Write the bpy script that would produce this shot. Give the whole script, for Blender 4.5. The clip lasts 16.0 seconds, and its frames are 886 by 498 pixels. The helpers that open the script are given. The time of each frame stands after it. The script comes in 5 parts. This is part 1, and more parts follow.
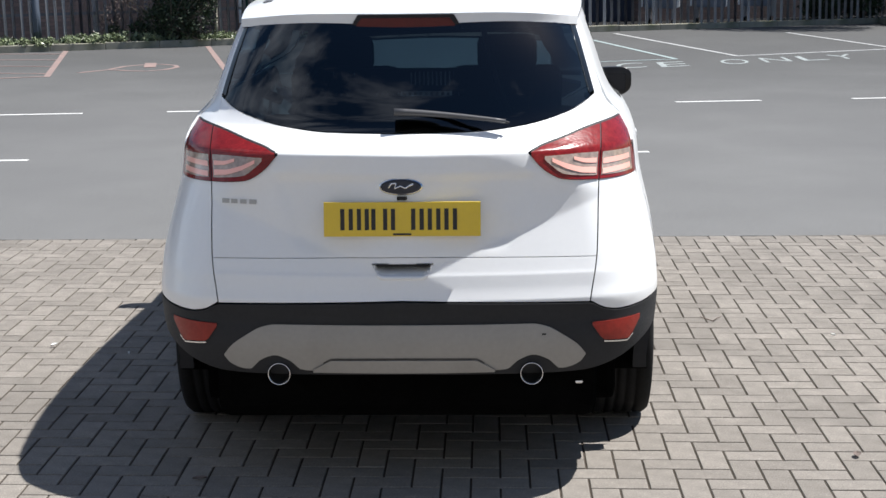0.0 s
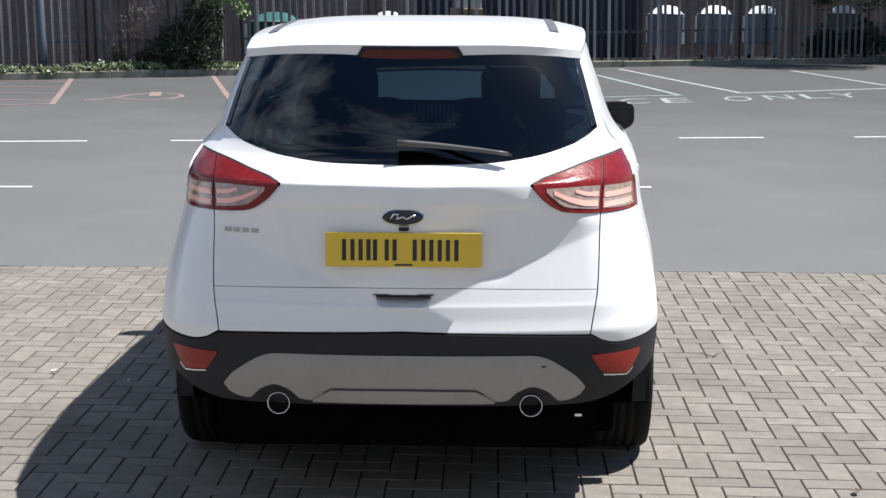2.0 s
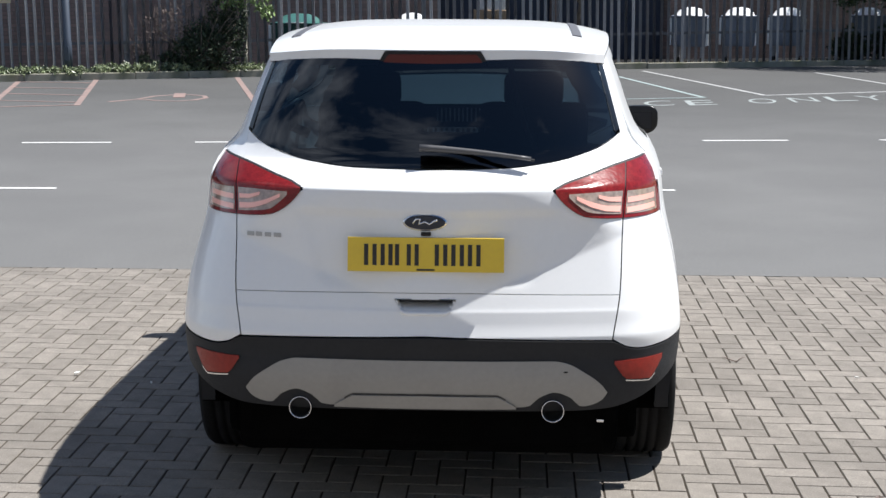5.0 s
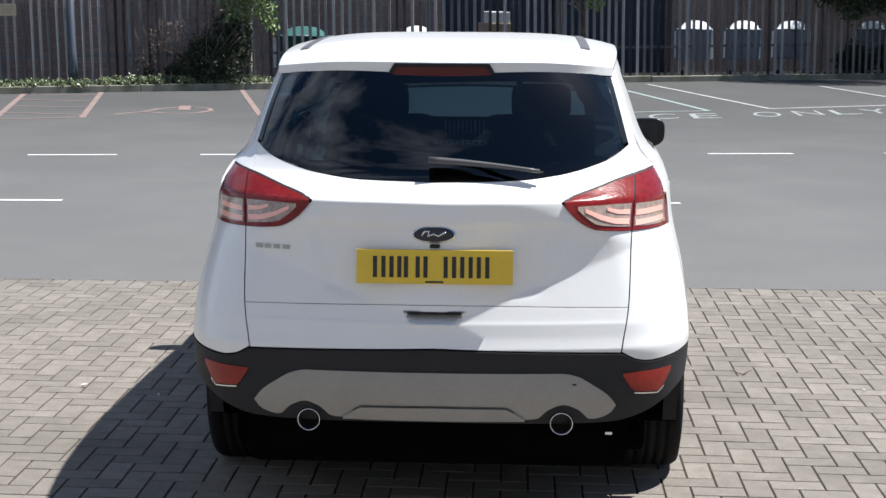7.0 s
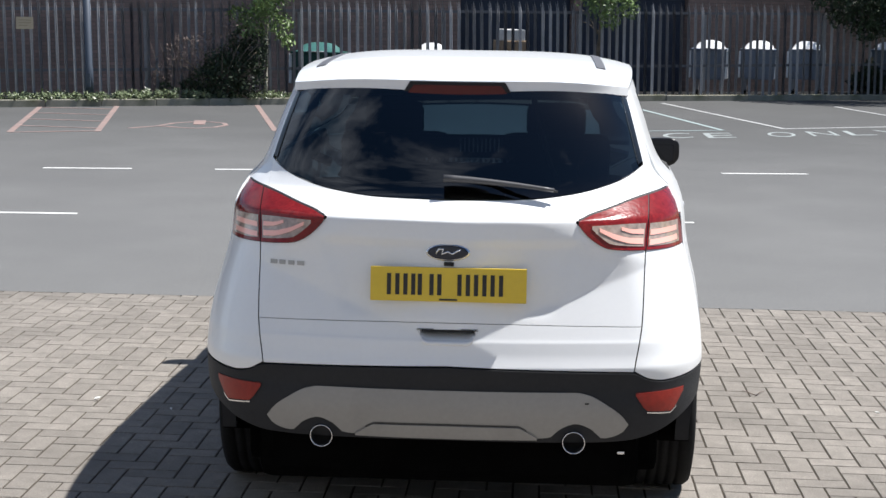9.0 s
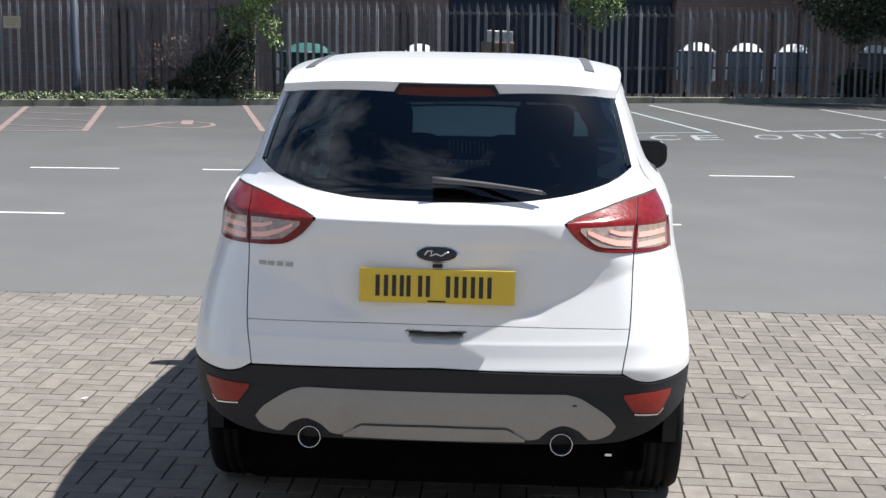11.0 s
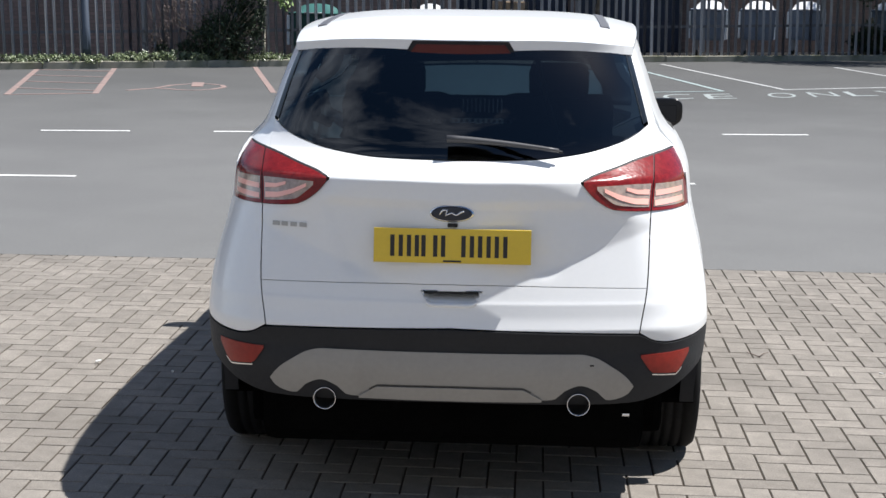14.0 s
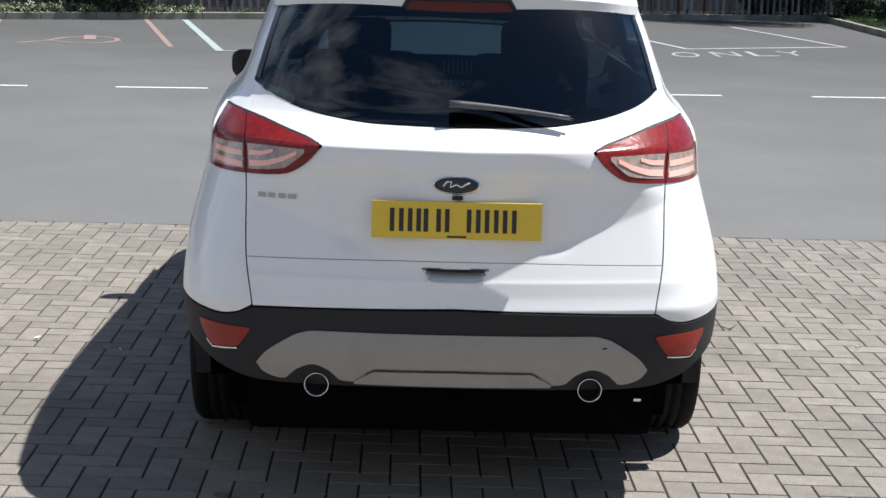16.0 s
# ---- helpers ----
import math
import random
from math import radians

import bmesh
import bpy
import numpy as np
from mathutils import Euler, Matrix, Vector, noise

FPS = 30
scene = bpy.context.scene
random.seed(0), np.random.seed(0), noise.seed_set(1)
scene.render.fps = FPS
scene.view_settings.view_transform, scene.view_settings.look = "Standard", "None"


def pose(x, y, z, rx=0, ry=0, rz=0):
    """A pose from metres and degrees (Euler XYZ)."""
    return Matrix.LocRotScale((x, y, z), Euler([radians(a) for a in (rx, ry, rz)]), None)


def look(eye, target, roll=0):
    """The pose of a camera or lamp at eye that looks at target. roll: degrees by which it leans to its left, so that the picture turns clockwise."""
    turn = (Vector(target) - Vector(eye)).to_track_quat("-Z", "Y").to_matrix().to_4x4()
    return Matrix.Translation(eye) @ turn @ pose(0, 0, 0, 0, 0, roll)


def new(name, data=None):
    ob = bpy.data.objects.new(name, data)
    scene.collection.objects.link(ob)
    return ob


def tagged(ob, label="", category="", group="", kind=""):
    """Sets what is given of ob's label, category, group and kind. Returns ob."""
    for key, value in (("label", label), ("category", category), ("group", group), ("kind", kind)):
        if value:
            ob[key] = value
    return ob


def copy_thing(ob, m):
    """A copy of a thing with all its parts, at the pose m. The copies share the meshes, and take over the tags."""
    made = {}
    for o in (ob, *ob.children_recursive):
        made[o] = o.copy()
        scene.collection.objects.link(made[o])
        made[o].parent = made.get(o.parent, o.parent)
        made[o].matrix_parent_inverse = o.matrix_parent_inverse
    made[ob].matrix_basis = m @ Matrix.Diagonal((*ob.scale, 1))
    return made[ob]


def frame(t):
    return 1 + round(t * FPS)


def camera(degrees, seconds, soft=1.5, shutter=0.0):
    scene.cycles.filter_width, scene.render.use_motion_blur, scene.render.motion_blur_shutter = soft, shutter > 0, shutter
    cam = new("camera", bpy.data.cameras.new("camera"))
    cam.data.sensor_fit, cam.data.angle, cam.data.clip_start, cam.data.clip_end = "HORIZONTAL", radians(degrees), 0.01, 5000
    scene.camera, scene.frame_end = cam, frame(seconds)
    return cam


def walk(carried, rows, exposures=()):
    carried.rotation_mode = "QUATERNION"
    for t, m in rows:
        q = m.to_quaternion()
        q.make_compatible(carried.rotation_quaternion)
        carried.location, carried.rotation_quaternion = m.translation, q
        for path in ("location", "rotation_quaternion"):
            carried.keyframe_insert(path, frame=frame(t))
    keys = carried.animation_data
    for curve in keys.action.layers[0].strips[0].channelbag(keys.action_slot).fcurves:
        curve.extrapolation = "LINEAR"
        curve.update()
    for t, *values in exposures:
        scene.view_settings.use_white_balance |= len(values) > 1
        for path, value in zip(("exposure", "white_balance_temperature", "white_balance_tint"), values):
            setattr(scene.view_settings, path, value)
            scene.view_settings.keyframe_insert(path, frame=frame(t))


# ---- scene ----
cam = camera(31.5, 16.0)
PATH = [
    (0, (0.286, -5.058, 1.863), (0.227, -3.098, 1.47), -0.2),
    (0.5, (0.284, -5.077, 1.876), (0.22, -3.106, 1.538), -0.6),
    (1, (0.305, -5.083, 1.855), (0.267, -3.119, 1.484), 0.5),
    (1.5, (0.289, -5.044, 1.866), (0.261, -3.08, 1.494), 1.1),
    (2, (0.289, -5.07, 1.86), (0.227, -3.102, 1.508), 0.6),
    (2.5, (0.273, -5.046, 1.87), (0.223, -3.081, 1.503), 1.8),
    (3, (0.279, -5.049, 1.871), (0.222, -3.083, 1.508), 1.9),
    (3.5, (0.282, -5.066, 1.863), (0.227, -3.099, 1.507), 2.4),
    (4, (0.273, -5.04, 1.874), (0.194, -3.076, 1.506), 1.1),
    (4.2, (0.293, -5.065, 1.874), (0.202, -3.097, 1.524), 0.6),
    (6.3, (0.28, -5.051, 1.871), (0.184, -3.085, 1.517), 0.8),
    (6.5, (0.269, -5.035, 1.884), (0.168, -3.07, 1.531), 0.7),
    (7, (0.274, -5.068, 1.871), (0.178, -3.099, 1.536), 0.7),
    (7.5, (0.278, -5.074, 1.868), (0.186, -3.103, 1.542), 0.9),
    (8, (0.274, -5.068, 1.866), (0.188, -3.096, 1.539), 1.3),
    (8.5, (0.26, -5.056, 1.875), (0.166, -3.086, 1.541), 1.2),
    (8.7, (0.27, -5.071, 1.877), (0.159, -3.099, 1.562), 1.1),
    (10.8, (0.269, -5.089, 1.876), (0.17, -3.116, 1.562), 1.9),
    (11, (0.264, -5.086, 1.881), (0.168, -3.113, 1.568), 1.5),
    (11.5, (0.273, -5.079, 1.871), (0.17, -3.108, 1.548), 1.4),
    (12, (0.251, -5.054, 1.876), (0.147, -3.085, 1.541), 1.4),
    (12.5, (0.249, -5.043, 1.87), (0.143, -3.074, 1.532), 1.5),
    (13, (0.25, -5.041, 1.864), (0.146, -3.074, 1.515), 1.9),
    (13.5, (0.249, -5.043, 1.864), (0.145, -3.08, 1.498), 1.7),
    (14, (0.249, -5.037, 1.866), (0.14, -3.072, 1.504), 1.1),
    (14.5, (0.226, -5.026, 1.863), (0.146, -3.063, 1.492), 2.2),
    (15, (0.16, -4.955, 1.847), (0.124, -2.999, 1.431), 1.8),
    (15.5, (0.036, -4.806, 1.834), (0.102, -2.867, 1.35), 2.5),
    (16, (-0.17, -4.656, 1.843), (-0.117, -2.7, 1.43), 2.1),
]
walk(cam, [(t, look(eye, target, roll)) for t, eye, target, roll in PATH])

# ---------------------------------------------------------------- light
SUN = Vector((0.83, 0.34, 1.60)).normalized()
world = bpy.data.worlds.new("sky")
scene.world = world
world.use_nodes = True
wn, wl = world.node_tree.nodes, world.node_tree.links
wn.clear()
sky = wn.new("ShaderNodeTexSky")
sky.sky_type = "NISHITA"
sky.sun_disc = False
sky.sun_elevation = math.asin(SUN.z)
sky.sun_rotation = math.atan2(SUN.x, SUN.y)
sky.air_density, sky.dust_density, sky.ozone_density = 1.0, 0.4, 2.5
wbg = wn.new("ShaderNodeBackground")
wbg.inputs["Strength"].default_value = 0.050
wout = wn.new("ShaderNodeOutputWorld")
# thin broken cloud over the blue, thicker to the west
wtc = wn.new("ShaderNodeTexCoord")
wnoise = wn.new("ShaderNodeTexNoise")
wnoise.inputs["Scale"].default_value = 2.6
wnoise.inputs["Detail"].default_value = 7
wnoise.inputs["Roughness"].default_value = 0.6
wramp = wn.new("ShaderNodeValToRGB")
wramp.color_ramp.elements[0].position = 0.53
wramp.color_ramp.elements[1].position = 0.80
wmul = wn.new("ShaderNodeMath")
wmul.operation = "MULTIPLY"
wmul.inputs[1].default_value = 0.6
wmix = wn.new("ShaderNodeMixRGB")
wmix.inputs["Color2"].default_value = (15.0, 16.3, 18.6, 1)
wmap = wn.new("ShaderNodeMapping")
wmap.inputs["Location"].default_value = (2.9, 1.3, 7.1)
wmap.inputs["Rotation"].default_value = (0.0, 0.0, 0.6)
wmap.inputs["Scale"].default_value = (1.0, 1.7, 1.0)
wl.new(wtc.outputs["Generated"], wmap.inputs["Vector"])
wl.new(wmap.outputs["Vector"], wnoise.inputs["Vector"])
wsep = wn.new("ShaderNodeSeparateXYZ")
wl.new(wtc.outputs["Generated"], wsep.inputs["Vector"])
wbank = wn.new("ShaderNodeMath")
wbank.operation = "MULTIPLY_ADD"
wbank.inputs[1].default_value = -0.17
wl.new(wsep.outputs["X"], wbank.inputs[0])
wl.new(wnoise.outputs["Fac"], wbank.inputs[2])
wl.new(wbank.outputs[0], wramp.inputs["Fac"])
wl.new(wramp.outputs["Color"], wmul.inputs[0])
wl.new(wmul.outputs[0], wmix.inputs["Fac"])
whue = wn.new("ShaderNodeHueSaturation")
whue.inputs["Saturation"].default_value = 1.18
wl.new(sky.outputs["Color"], whue.inputs["Color"])
wl.new(whue.outputs["Color"], wmix.inputs["Color1"])
wl.new(wmix.outputs["Color"], wbg.inputs["Color"])
wl.new(wbg.outputs["Background"], wout.inputs["Surface"])

sun_data = bpy.data.lights.new("sun", "SUN")
sun_data.energy, sun_data.angle, sun_data.color = 5.0, radians(0.53), (1.0, 0.98, 0.95)
sun = new("sun", sun_data)
sun.matrix_world = look(SUN * 40, (0, 0, 0))
scene.view_settings.exposure = 0.80


# ---------------------------------------------------------------- materials
def mat(name, color, rough=0.6, metal=0.0, spread=0.0, scale=8.0, scale2=60.0, bump=0.0, bump_scale=120.0, coat=0.0,
        spec=0.5, piece=0.0, island=0.0, dark=None, dark_scale=1.5, dark_at=(0.5, 0.75), vec="Object", rough_var=0.0, speck=0.0, speck_scale=260.0):
    """Principled surface: base colour varied at two scales, with stains, piece-to-piece change and fine relief."""
    m = bpy.data.materials.new(name)
    m.use_nodes = True
    n, l = m.node_tree.nodes, m.node_tree.links
    bsdf = n["Principled BSDF"]
    bsdf.inputs["Roughness"].default_value = rough
    bsdf.inputs["Metallic"].default_value = metal
    bsdf.inputs["Specular IOR Level"].default_value = spec
    bsdf.inputs["Coat Weight"].default_value = coat
    bsdf.inputs["Coat Roughness"].default_value = 0.04
    tc = n.new("ShaderNodeTexCoord")
    col = n.new("ShaderNodeRGB")
    col.outputs[0].default_value = (*color, 1)
    last = col.outputs[0]

    def noise_tex(s, detail=5):
        t = n.new("ShaderNodeTexNoise")
        t.inputs["Scale"].default_value = s
        t.inputs["Detail"].default_value = detail
        l.new(tc.outputs[vec], t.inputs["Vector"])
        return t.outputs["Fac"]

    def scaled(fac, amount):
        a = n.new("ShaderNodeMapRange")
        a.inputs["To Min"].default_value = 1 - amount
        a.inputs["To Max"].default_value = 1 + amount
        l.new(fac, a.inputs["Value"])
        return a.outputs["Result"]

    def times(color_socket, factor):
        v = n.new("ShaderNodeVectorMath")
        v.operation = "SCALE"
        l.new(color_socket, v.inputs[0])
        l.new(factor, v.inputs["Scale"])
        return v.outputs["Vector"]

    if spread:
        last = times(last, scaled(noise_tex(scale), spread * 1.6))
        last = times(last, scaled(noise_tex(scale2, 3), spread * 1.6))
    if speck:
        # exposed grains: a few pale and dark specks on the rest
        sp = n.new("ShaderNodeValToRGB")
        sp.color_ramp.elements[0].position, sp.color_ramp.elements[0].color = 0.30, (1 - speck, 1 - speck, 1 - speck, 1)
        sp.color_ramp.elements[1].position, sp.color_ramp.elements[1].color = 0.74, (1 + 2.2 * speck,) * 3 + (1,)
        for pos in (0.42, 0.60):
            el = sp.color_ramp.elements.new(pos)
            el.color = (1, 1, 1, 1)
        l.new(noise_tex(speck_scale, 2), sp.inputs["Fac"])
        last = times(last, sp.outputs["Color"])
    if piece:
        oi = n.new("ShaderNodeObjectInfo")
        last = times(last, scaled(oi.outputs["Random"], piece))
    if island:
        g = n.new("ShaderNodeNewGeometry")
        last = times(last, scaled(g.outputs["Random Per Island"], island))
    if dark:
        r = n.new("ShaderNodeValToRGB")
        r.color_ramp.elements[0].position, r.color_ramp.elements[1].position = dark_at
        l.new(noise_tex(dark_scale, 6), r.inputs["Fac"])
        mx = n.new("ShaderNodeMixRGB")
        mx.inputs["Color2"].default_value = (*dark, 1)
        l.new(r.outputs["Color"], mx.inputs["Fac"])
        l.new(last, mx.inputs["Color1"])
        last = mx.outputs["Color"]
    l.new(last, bsdf.inputs["Base Color"])
    if rough_var:
        a = n.new("ShaderNodeMapRange")
        a.inputs["To Min"].default_value, a.inputs["To Max"].default_value = max(rough - rough_var, 0.02), min(rough + rough_var, 1)
        l.new(noise_tex(scale * 2), a.inputs["Value"])
        l.new(a.outputs["Result"], bsdf.inputs["Roughness"])
    if bump:
        b = n.new("ShaderNodeBump")
        b.inputs["Strength"].default_value = bump
        b.inputs["Distance"].default_value = 0.004
        l.new(noise_tex(bump_scale, 4), b.inputs["Height"])
        l.new(b.outputs["Normal"], bsdf.inputs["Normal"])
    return m


def glass_mat(name, tint, gloss_rough=0.0, ior=1.52):
    """Thin tinted pane: see-through in its tint, with a clear reflection on top."""
    m = bpy.data.materials.new(name)
    m.use_nodes = True
    n, l = m.node_tree.nodes, m.node_tree.links
    n.clear()
    out = n.new("ShaderNodeOutputMaterial")
    clear = n.new("ShaderNodeBsdfTransparent")
    clear.inputs["Color"].default_value = (*tint, 1)
    gloss = n.new("ShaderNodeBsdfGlossy")
    gloss.inputs["Roughness"].default_value = gloss_rough
    fr = n.new("ShaderNodeFresnel")
    fr.inputs["IOR"].default_value = ior
    mx = n.new("ShaderNodeMixShader")
    l.new(fr.outputs["Fac"], mx.inputs["Fac"])
    l.new(clear.outputs["BSDF"], mx.inputs[1])
    l.new(gloss.outputs["BSDF"], mx.inputs[2])
    l.new(mx.outputs["Shader"], out.inputs["Surface"])
    return m


def brick_mat(name):
    m = mat(name, (0.2, 0.11, 0.085), 0.9)
    n, l = m.node_tree.nodes, m.node_tree.links
    tc = n.new("ShaderNodeTexCoord")
    mp = n.new("ShaderNodeMapping")
    mp.inputs["Rotation"].default_value = (radians(90), 0, 0)
    bt = n.new("ShaderNodeTexBrick")
    bt.inputs["Color1"].default_value = (0.25, 0.170, 0.150, 1)
    bt.inputs["Color2"].default_value = (0.18, 0.13, 0.118, 1)
    bt.inputs["Mortar"].default_value = (0.13, 0.11, 0.10, 1)
    bt.inputs["Scale"].default_value = 1.0
    bt.inputs["Brick Width"].default_value = 0.225
    bt.inputs["Row Height"].default_value = 0.075
    bt.inputs["Mortar Size"].default_value = 0.006
    no = n.new("ShaderNodeTexNoise")
    no.inputs["Scale"].default_value = 0.9
    no.inputs["Detail"].default_value = 6
    mr = n.new("ShaderNodeMapRange")
    mr.inputs["To Min"].default_value, mr.inputs["To Max"].default_value = 0.5, 1.4
    sc = n.new("ShaderNodeVectorMath")
    sc.operation = "SCALE"
    l.new(tc.outputs["Object"], mp.inputs["Vector"])
    l.new(mp.outputs["Vector"], bt.inputs["Vector"])
    l.new(tc.outputs["Object"], no.inputs["Vector"])
    l.new(no.outputs["Fac"], mr.inputs["Value"])
    l.new(bt.outputs["Color"], sc.inputs[0])
    l.new(mr.outputs["Result"], sc.inputs["Scale"])
    l.new(sc.outputs["Vector"], n["Principled BSDF"].inputs["Base Color"])
    bp = n.new("ShaderNodeBump")
    bp.inputs["Strength"].default_value = 0.6
    bp.inputs["Distance"].default_value = 0.008
    bp.invert = True
    l.new(bt.outputs["Fac"], bp.inputs["Height"])
    l.new(bp.outputs["Normal"], n["Principled BSDF"].inputs["Normal"])
    return m


M_PAINT = mat("white_car_paint", (0.80, 0.81, 0.82), 0.35, spread=0.012, scale=3, coat=0.6, spec=0.35)
M_BLACK_PLASTIC = mat("black_textured_plastic", (0.021, 0.022, 0.025), 0.6, spec=0.25, spread=0.12, scale=6, bump=0.25, bump_scale=700, rough_var=0.08)
M_GLOSS_BLACK = mat("gloss_black_trim", (0.006, 0.006, 0.007), 0.3, coat=0.1, spec=0.3)
M_SKID = mat("silver_grey_bumper_insert", (0.29, 0.28, 0.265), 0.5, metal=0.1, spread=0.05, scale=5, dark=(0.18, 0.165, 0.15), dark_scale=3, dark_at=(0.55, 0.85))
M_RED = mat("red_lamp_plastic", (0.19, 0.012, 0.012), 0.22, spread=0.3, scale=45, scale2=140, coat=0.5, spec=0.12, bump=0.2, bump_scale=55)
M_DARK_RED = mat("dark_red_lens", (0.085, 0.006, 0.007), 0.35, spread=0.06, scale=30, coat=0.15, spec=0.3)
M_REFLECTOR = mat("orange_red_reflector", (0.235, 0.016, 0.009), 0.3, spread=0.1, scale=60, coat=0.25, spec=0.3, bump=0.3, bump_scale=300)
M_CLEAR = mat("smoked_clear_lamp_lens", (0.36, 0.28, 0.235), 0.15, spread=0.3, scale=50, coat=1.0)
M_GUIDE = mat("pink_light_guide", (0.97, 0.50, 0.42), 0.25, coat=0.5)
M_YELLOW = mat("yellow_number_plate", (0.72, 0.50, 0.022), 0.35, spread=0.03, scale=8, coat=0.5)
M_INK = mat("black_plate_ink", (0.012, 0.012, 0.013), 0.4)
M_BADGE = mat("dark_blue_badge_enamel", (0.006, 0.009, 0.022), 0.3, coat=0.2)
M_CHROME = mat("chrome", (0.75, 0.75, 0.76), 0.12, metal=1.0)
M_DULL_METAL = mat("dull_exhaust_metal", (0.12, 0.115, 0.11), 0.5, metal=0.8, spread=0.3, scale=12)
M_SOOT = mat("sooty_pipe_bore", (0.006, 0.006, 0.006), 0.9)
M_RUBBER = mat("tyre_rubber", (0.010, 0.010, 0.0105), 0.85, spec=0.2, spread=0.25, scale=14, bump=0.3, bump_scale=300)
M_ALLOY = mat("alloy_wheel_silver", (0.5, 0.5, 0.52), 0.28, metal=0.9, spread=0.05)
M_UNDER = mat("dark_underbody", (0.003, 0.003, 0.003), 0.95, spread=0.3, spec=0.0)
M_TRIM_FABRIC = mat("charcoal_seat_cloth", (0.012, 0.0125, 0.014), 0.9, spec=0.2, spread=0.2, scale=30, bump=0.3, bump_scale=500)
M_SLOT_PALE = mat("pale_slot_light", (0.7, 0.7, 0.68), 0.7, spread=0.05)
M_GLASS_REAR = glass_mat("privacy_tinted_glass", (0.034, 0.055, 0.070), ior=1.74)
M_GLASS_SIDE = glass_mat("lighter_tinted_side_glass", (0.06, 0.075, 0.08), ior=1.6)
M_GLASS = glass_mat("car_glass", (0.30, 0.37, 0.40))
M_GLASS_DOOR = glass_mat("front_door_glass", (0.16, 0.19, 0.2))
# Near-black base in place of the dark reflection in the mirror glass.
M_MIRROR_GLASS = mat("mirror_dark_reflection", (0.010, 0.011, 0.014), 0.12, spec=0.25)
M_STRIP = mat("dark_grey_roof_strip", (0.09, 0.09, 0.1), 0.55, spread=0.1)

M_PAVER = mat("concrete_block_paving", (0.208, 0.189, 0.168), 0.92, spec=0.2, spread=0.19, scale=14, scale2=120, bump=0.7, bump_scale=320, piece=0.12, speck=0.42,
              dark=(0.115, 0.105, 0.094), dark_scale=1.4, dark_at=(0.5, 0.88))
M_PAVER_FAR = mat("concrete_block_paving_joined", (0.208, 0.189, 0.168), 0.92, spec=0.2, spread=0.19, scale=14, scale2=120, bump=0.7, bump_scale=320, island=0.12, speck=0.42,
                  dark=(0.115, 0.105, 0.094), dark_scale=1.4, dark_at=(0.5, 0.88))
M_JOINT = mat("dark_joint_sand", (0.055, 0.047, 0.04), 1.0, spread=0.3, scale=20, scale2=200, bump=0.4)
M_SAND = mat("grey_brown_joint_sand", (0.060, 0.050, 0.041), 1.0, spread=0.3, scale=6, scale2=150, spec=0.1)
M_ASPHALT = mat("weathered_grey_asphalt", (0.125, 0.125, 0.1235), 0.95, spread=0.13, scale=0.9, scale2=45, speck=0.3, speck_scale=150.0, bump=0.6, bump_scale=260,
                dark=(0.105, 0.105, 0.105), dark_scale=0.35, dark_at=(0.45, 0.75))
def darker_bays(m, far, y0, y1):
    """The bays beyond the driving lane are darker, blending from y0 to y1 with ragged edges."""
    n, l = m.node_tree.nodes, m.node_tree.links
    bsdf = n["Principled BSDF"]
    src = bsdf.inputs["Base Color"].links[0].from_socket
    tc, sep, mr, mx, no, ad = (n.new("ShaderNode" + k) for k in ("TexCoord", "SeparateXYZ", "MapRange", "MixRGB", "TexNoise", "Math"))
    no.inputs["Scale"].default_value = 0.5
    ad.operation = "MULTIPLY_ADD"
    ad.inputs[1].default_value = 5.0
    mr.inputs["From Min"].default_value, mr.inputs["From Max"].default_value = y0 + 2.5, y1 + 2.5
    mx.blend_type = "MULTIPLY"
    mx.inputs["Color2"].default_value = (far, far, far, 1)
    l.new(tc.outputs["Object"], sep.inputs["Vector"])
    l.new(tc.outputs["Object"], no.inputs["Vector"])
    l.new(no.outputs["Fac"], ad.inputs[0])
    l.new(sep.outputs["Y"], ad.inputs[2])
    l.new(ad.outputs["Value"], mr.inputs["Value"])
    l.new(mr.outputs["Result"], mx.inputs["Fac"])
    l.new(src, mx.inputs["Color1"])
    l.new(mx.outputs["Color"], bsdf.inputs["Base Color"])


darker_bays(M_ASPHALT, 0.55, 8.0, 19.0)
M_LINE_WHITE = mat("worn_white_road_paint", (0.54, 0.54, 0.525), 0.8, spread=0.05, scale=4, dark=(0.35, 0.35, 0.34), dark_scale=9, dark_at=(0.58, 0.75))
M_LINE_GREY = mat("worn_greyish_road_paint", (0.36, 0.365, 0.36), 0.85, spread=0.08, scale=4, dark=(0.22, 0.22, 0.215), dark_scale=5, dark_at=(0.5, 0.75))
M_LINE_RED = mat("faded_red_road_paint", (0.235, 0.162, 0.145), 0.88, spread=0.15, scale=4, dark=(0.17, 0.145, 0.14), dark_scale=5, dark_at=(0.45, 0.75))
M_LINE_WORD = mat("worn_pale_word_paint", (0.27, 0.30, 0.295), 0.85, spread=0.08, scale=4, dark=(0.13, 0.135, 0.135), dark_scale=6, dark_at=(0.5, 0.72))
M_POLE = mat("blue_grey_painted_steel", (0.062, 0.078, 0.105), 0.45, spread=0.12, scale=3)
M_LINE_CYAN = mat("faded_pale_blue_road_paint", (0.27, 0.33, 0.325), 0.88, spread=0.1, scale=4, dark=(0.25, 0.28, 0.28), dark_scale=7, dark_at=(0.55, 0.8))
M_KERB = mat("stained_concrete_kerb", (0.25, 0.24, 0.195), 0.95, spread=0.2, scale=3, scale2=40, bump=0.5, piece=0.05, dark=(0.13, 0.135, 0.085), dark_scale=2.2)
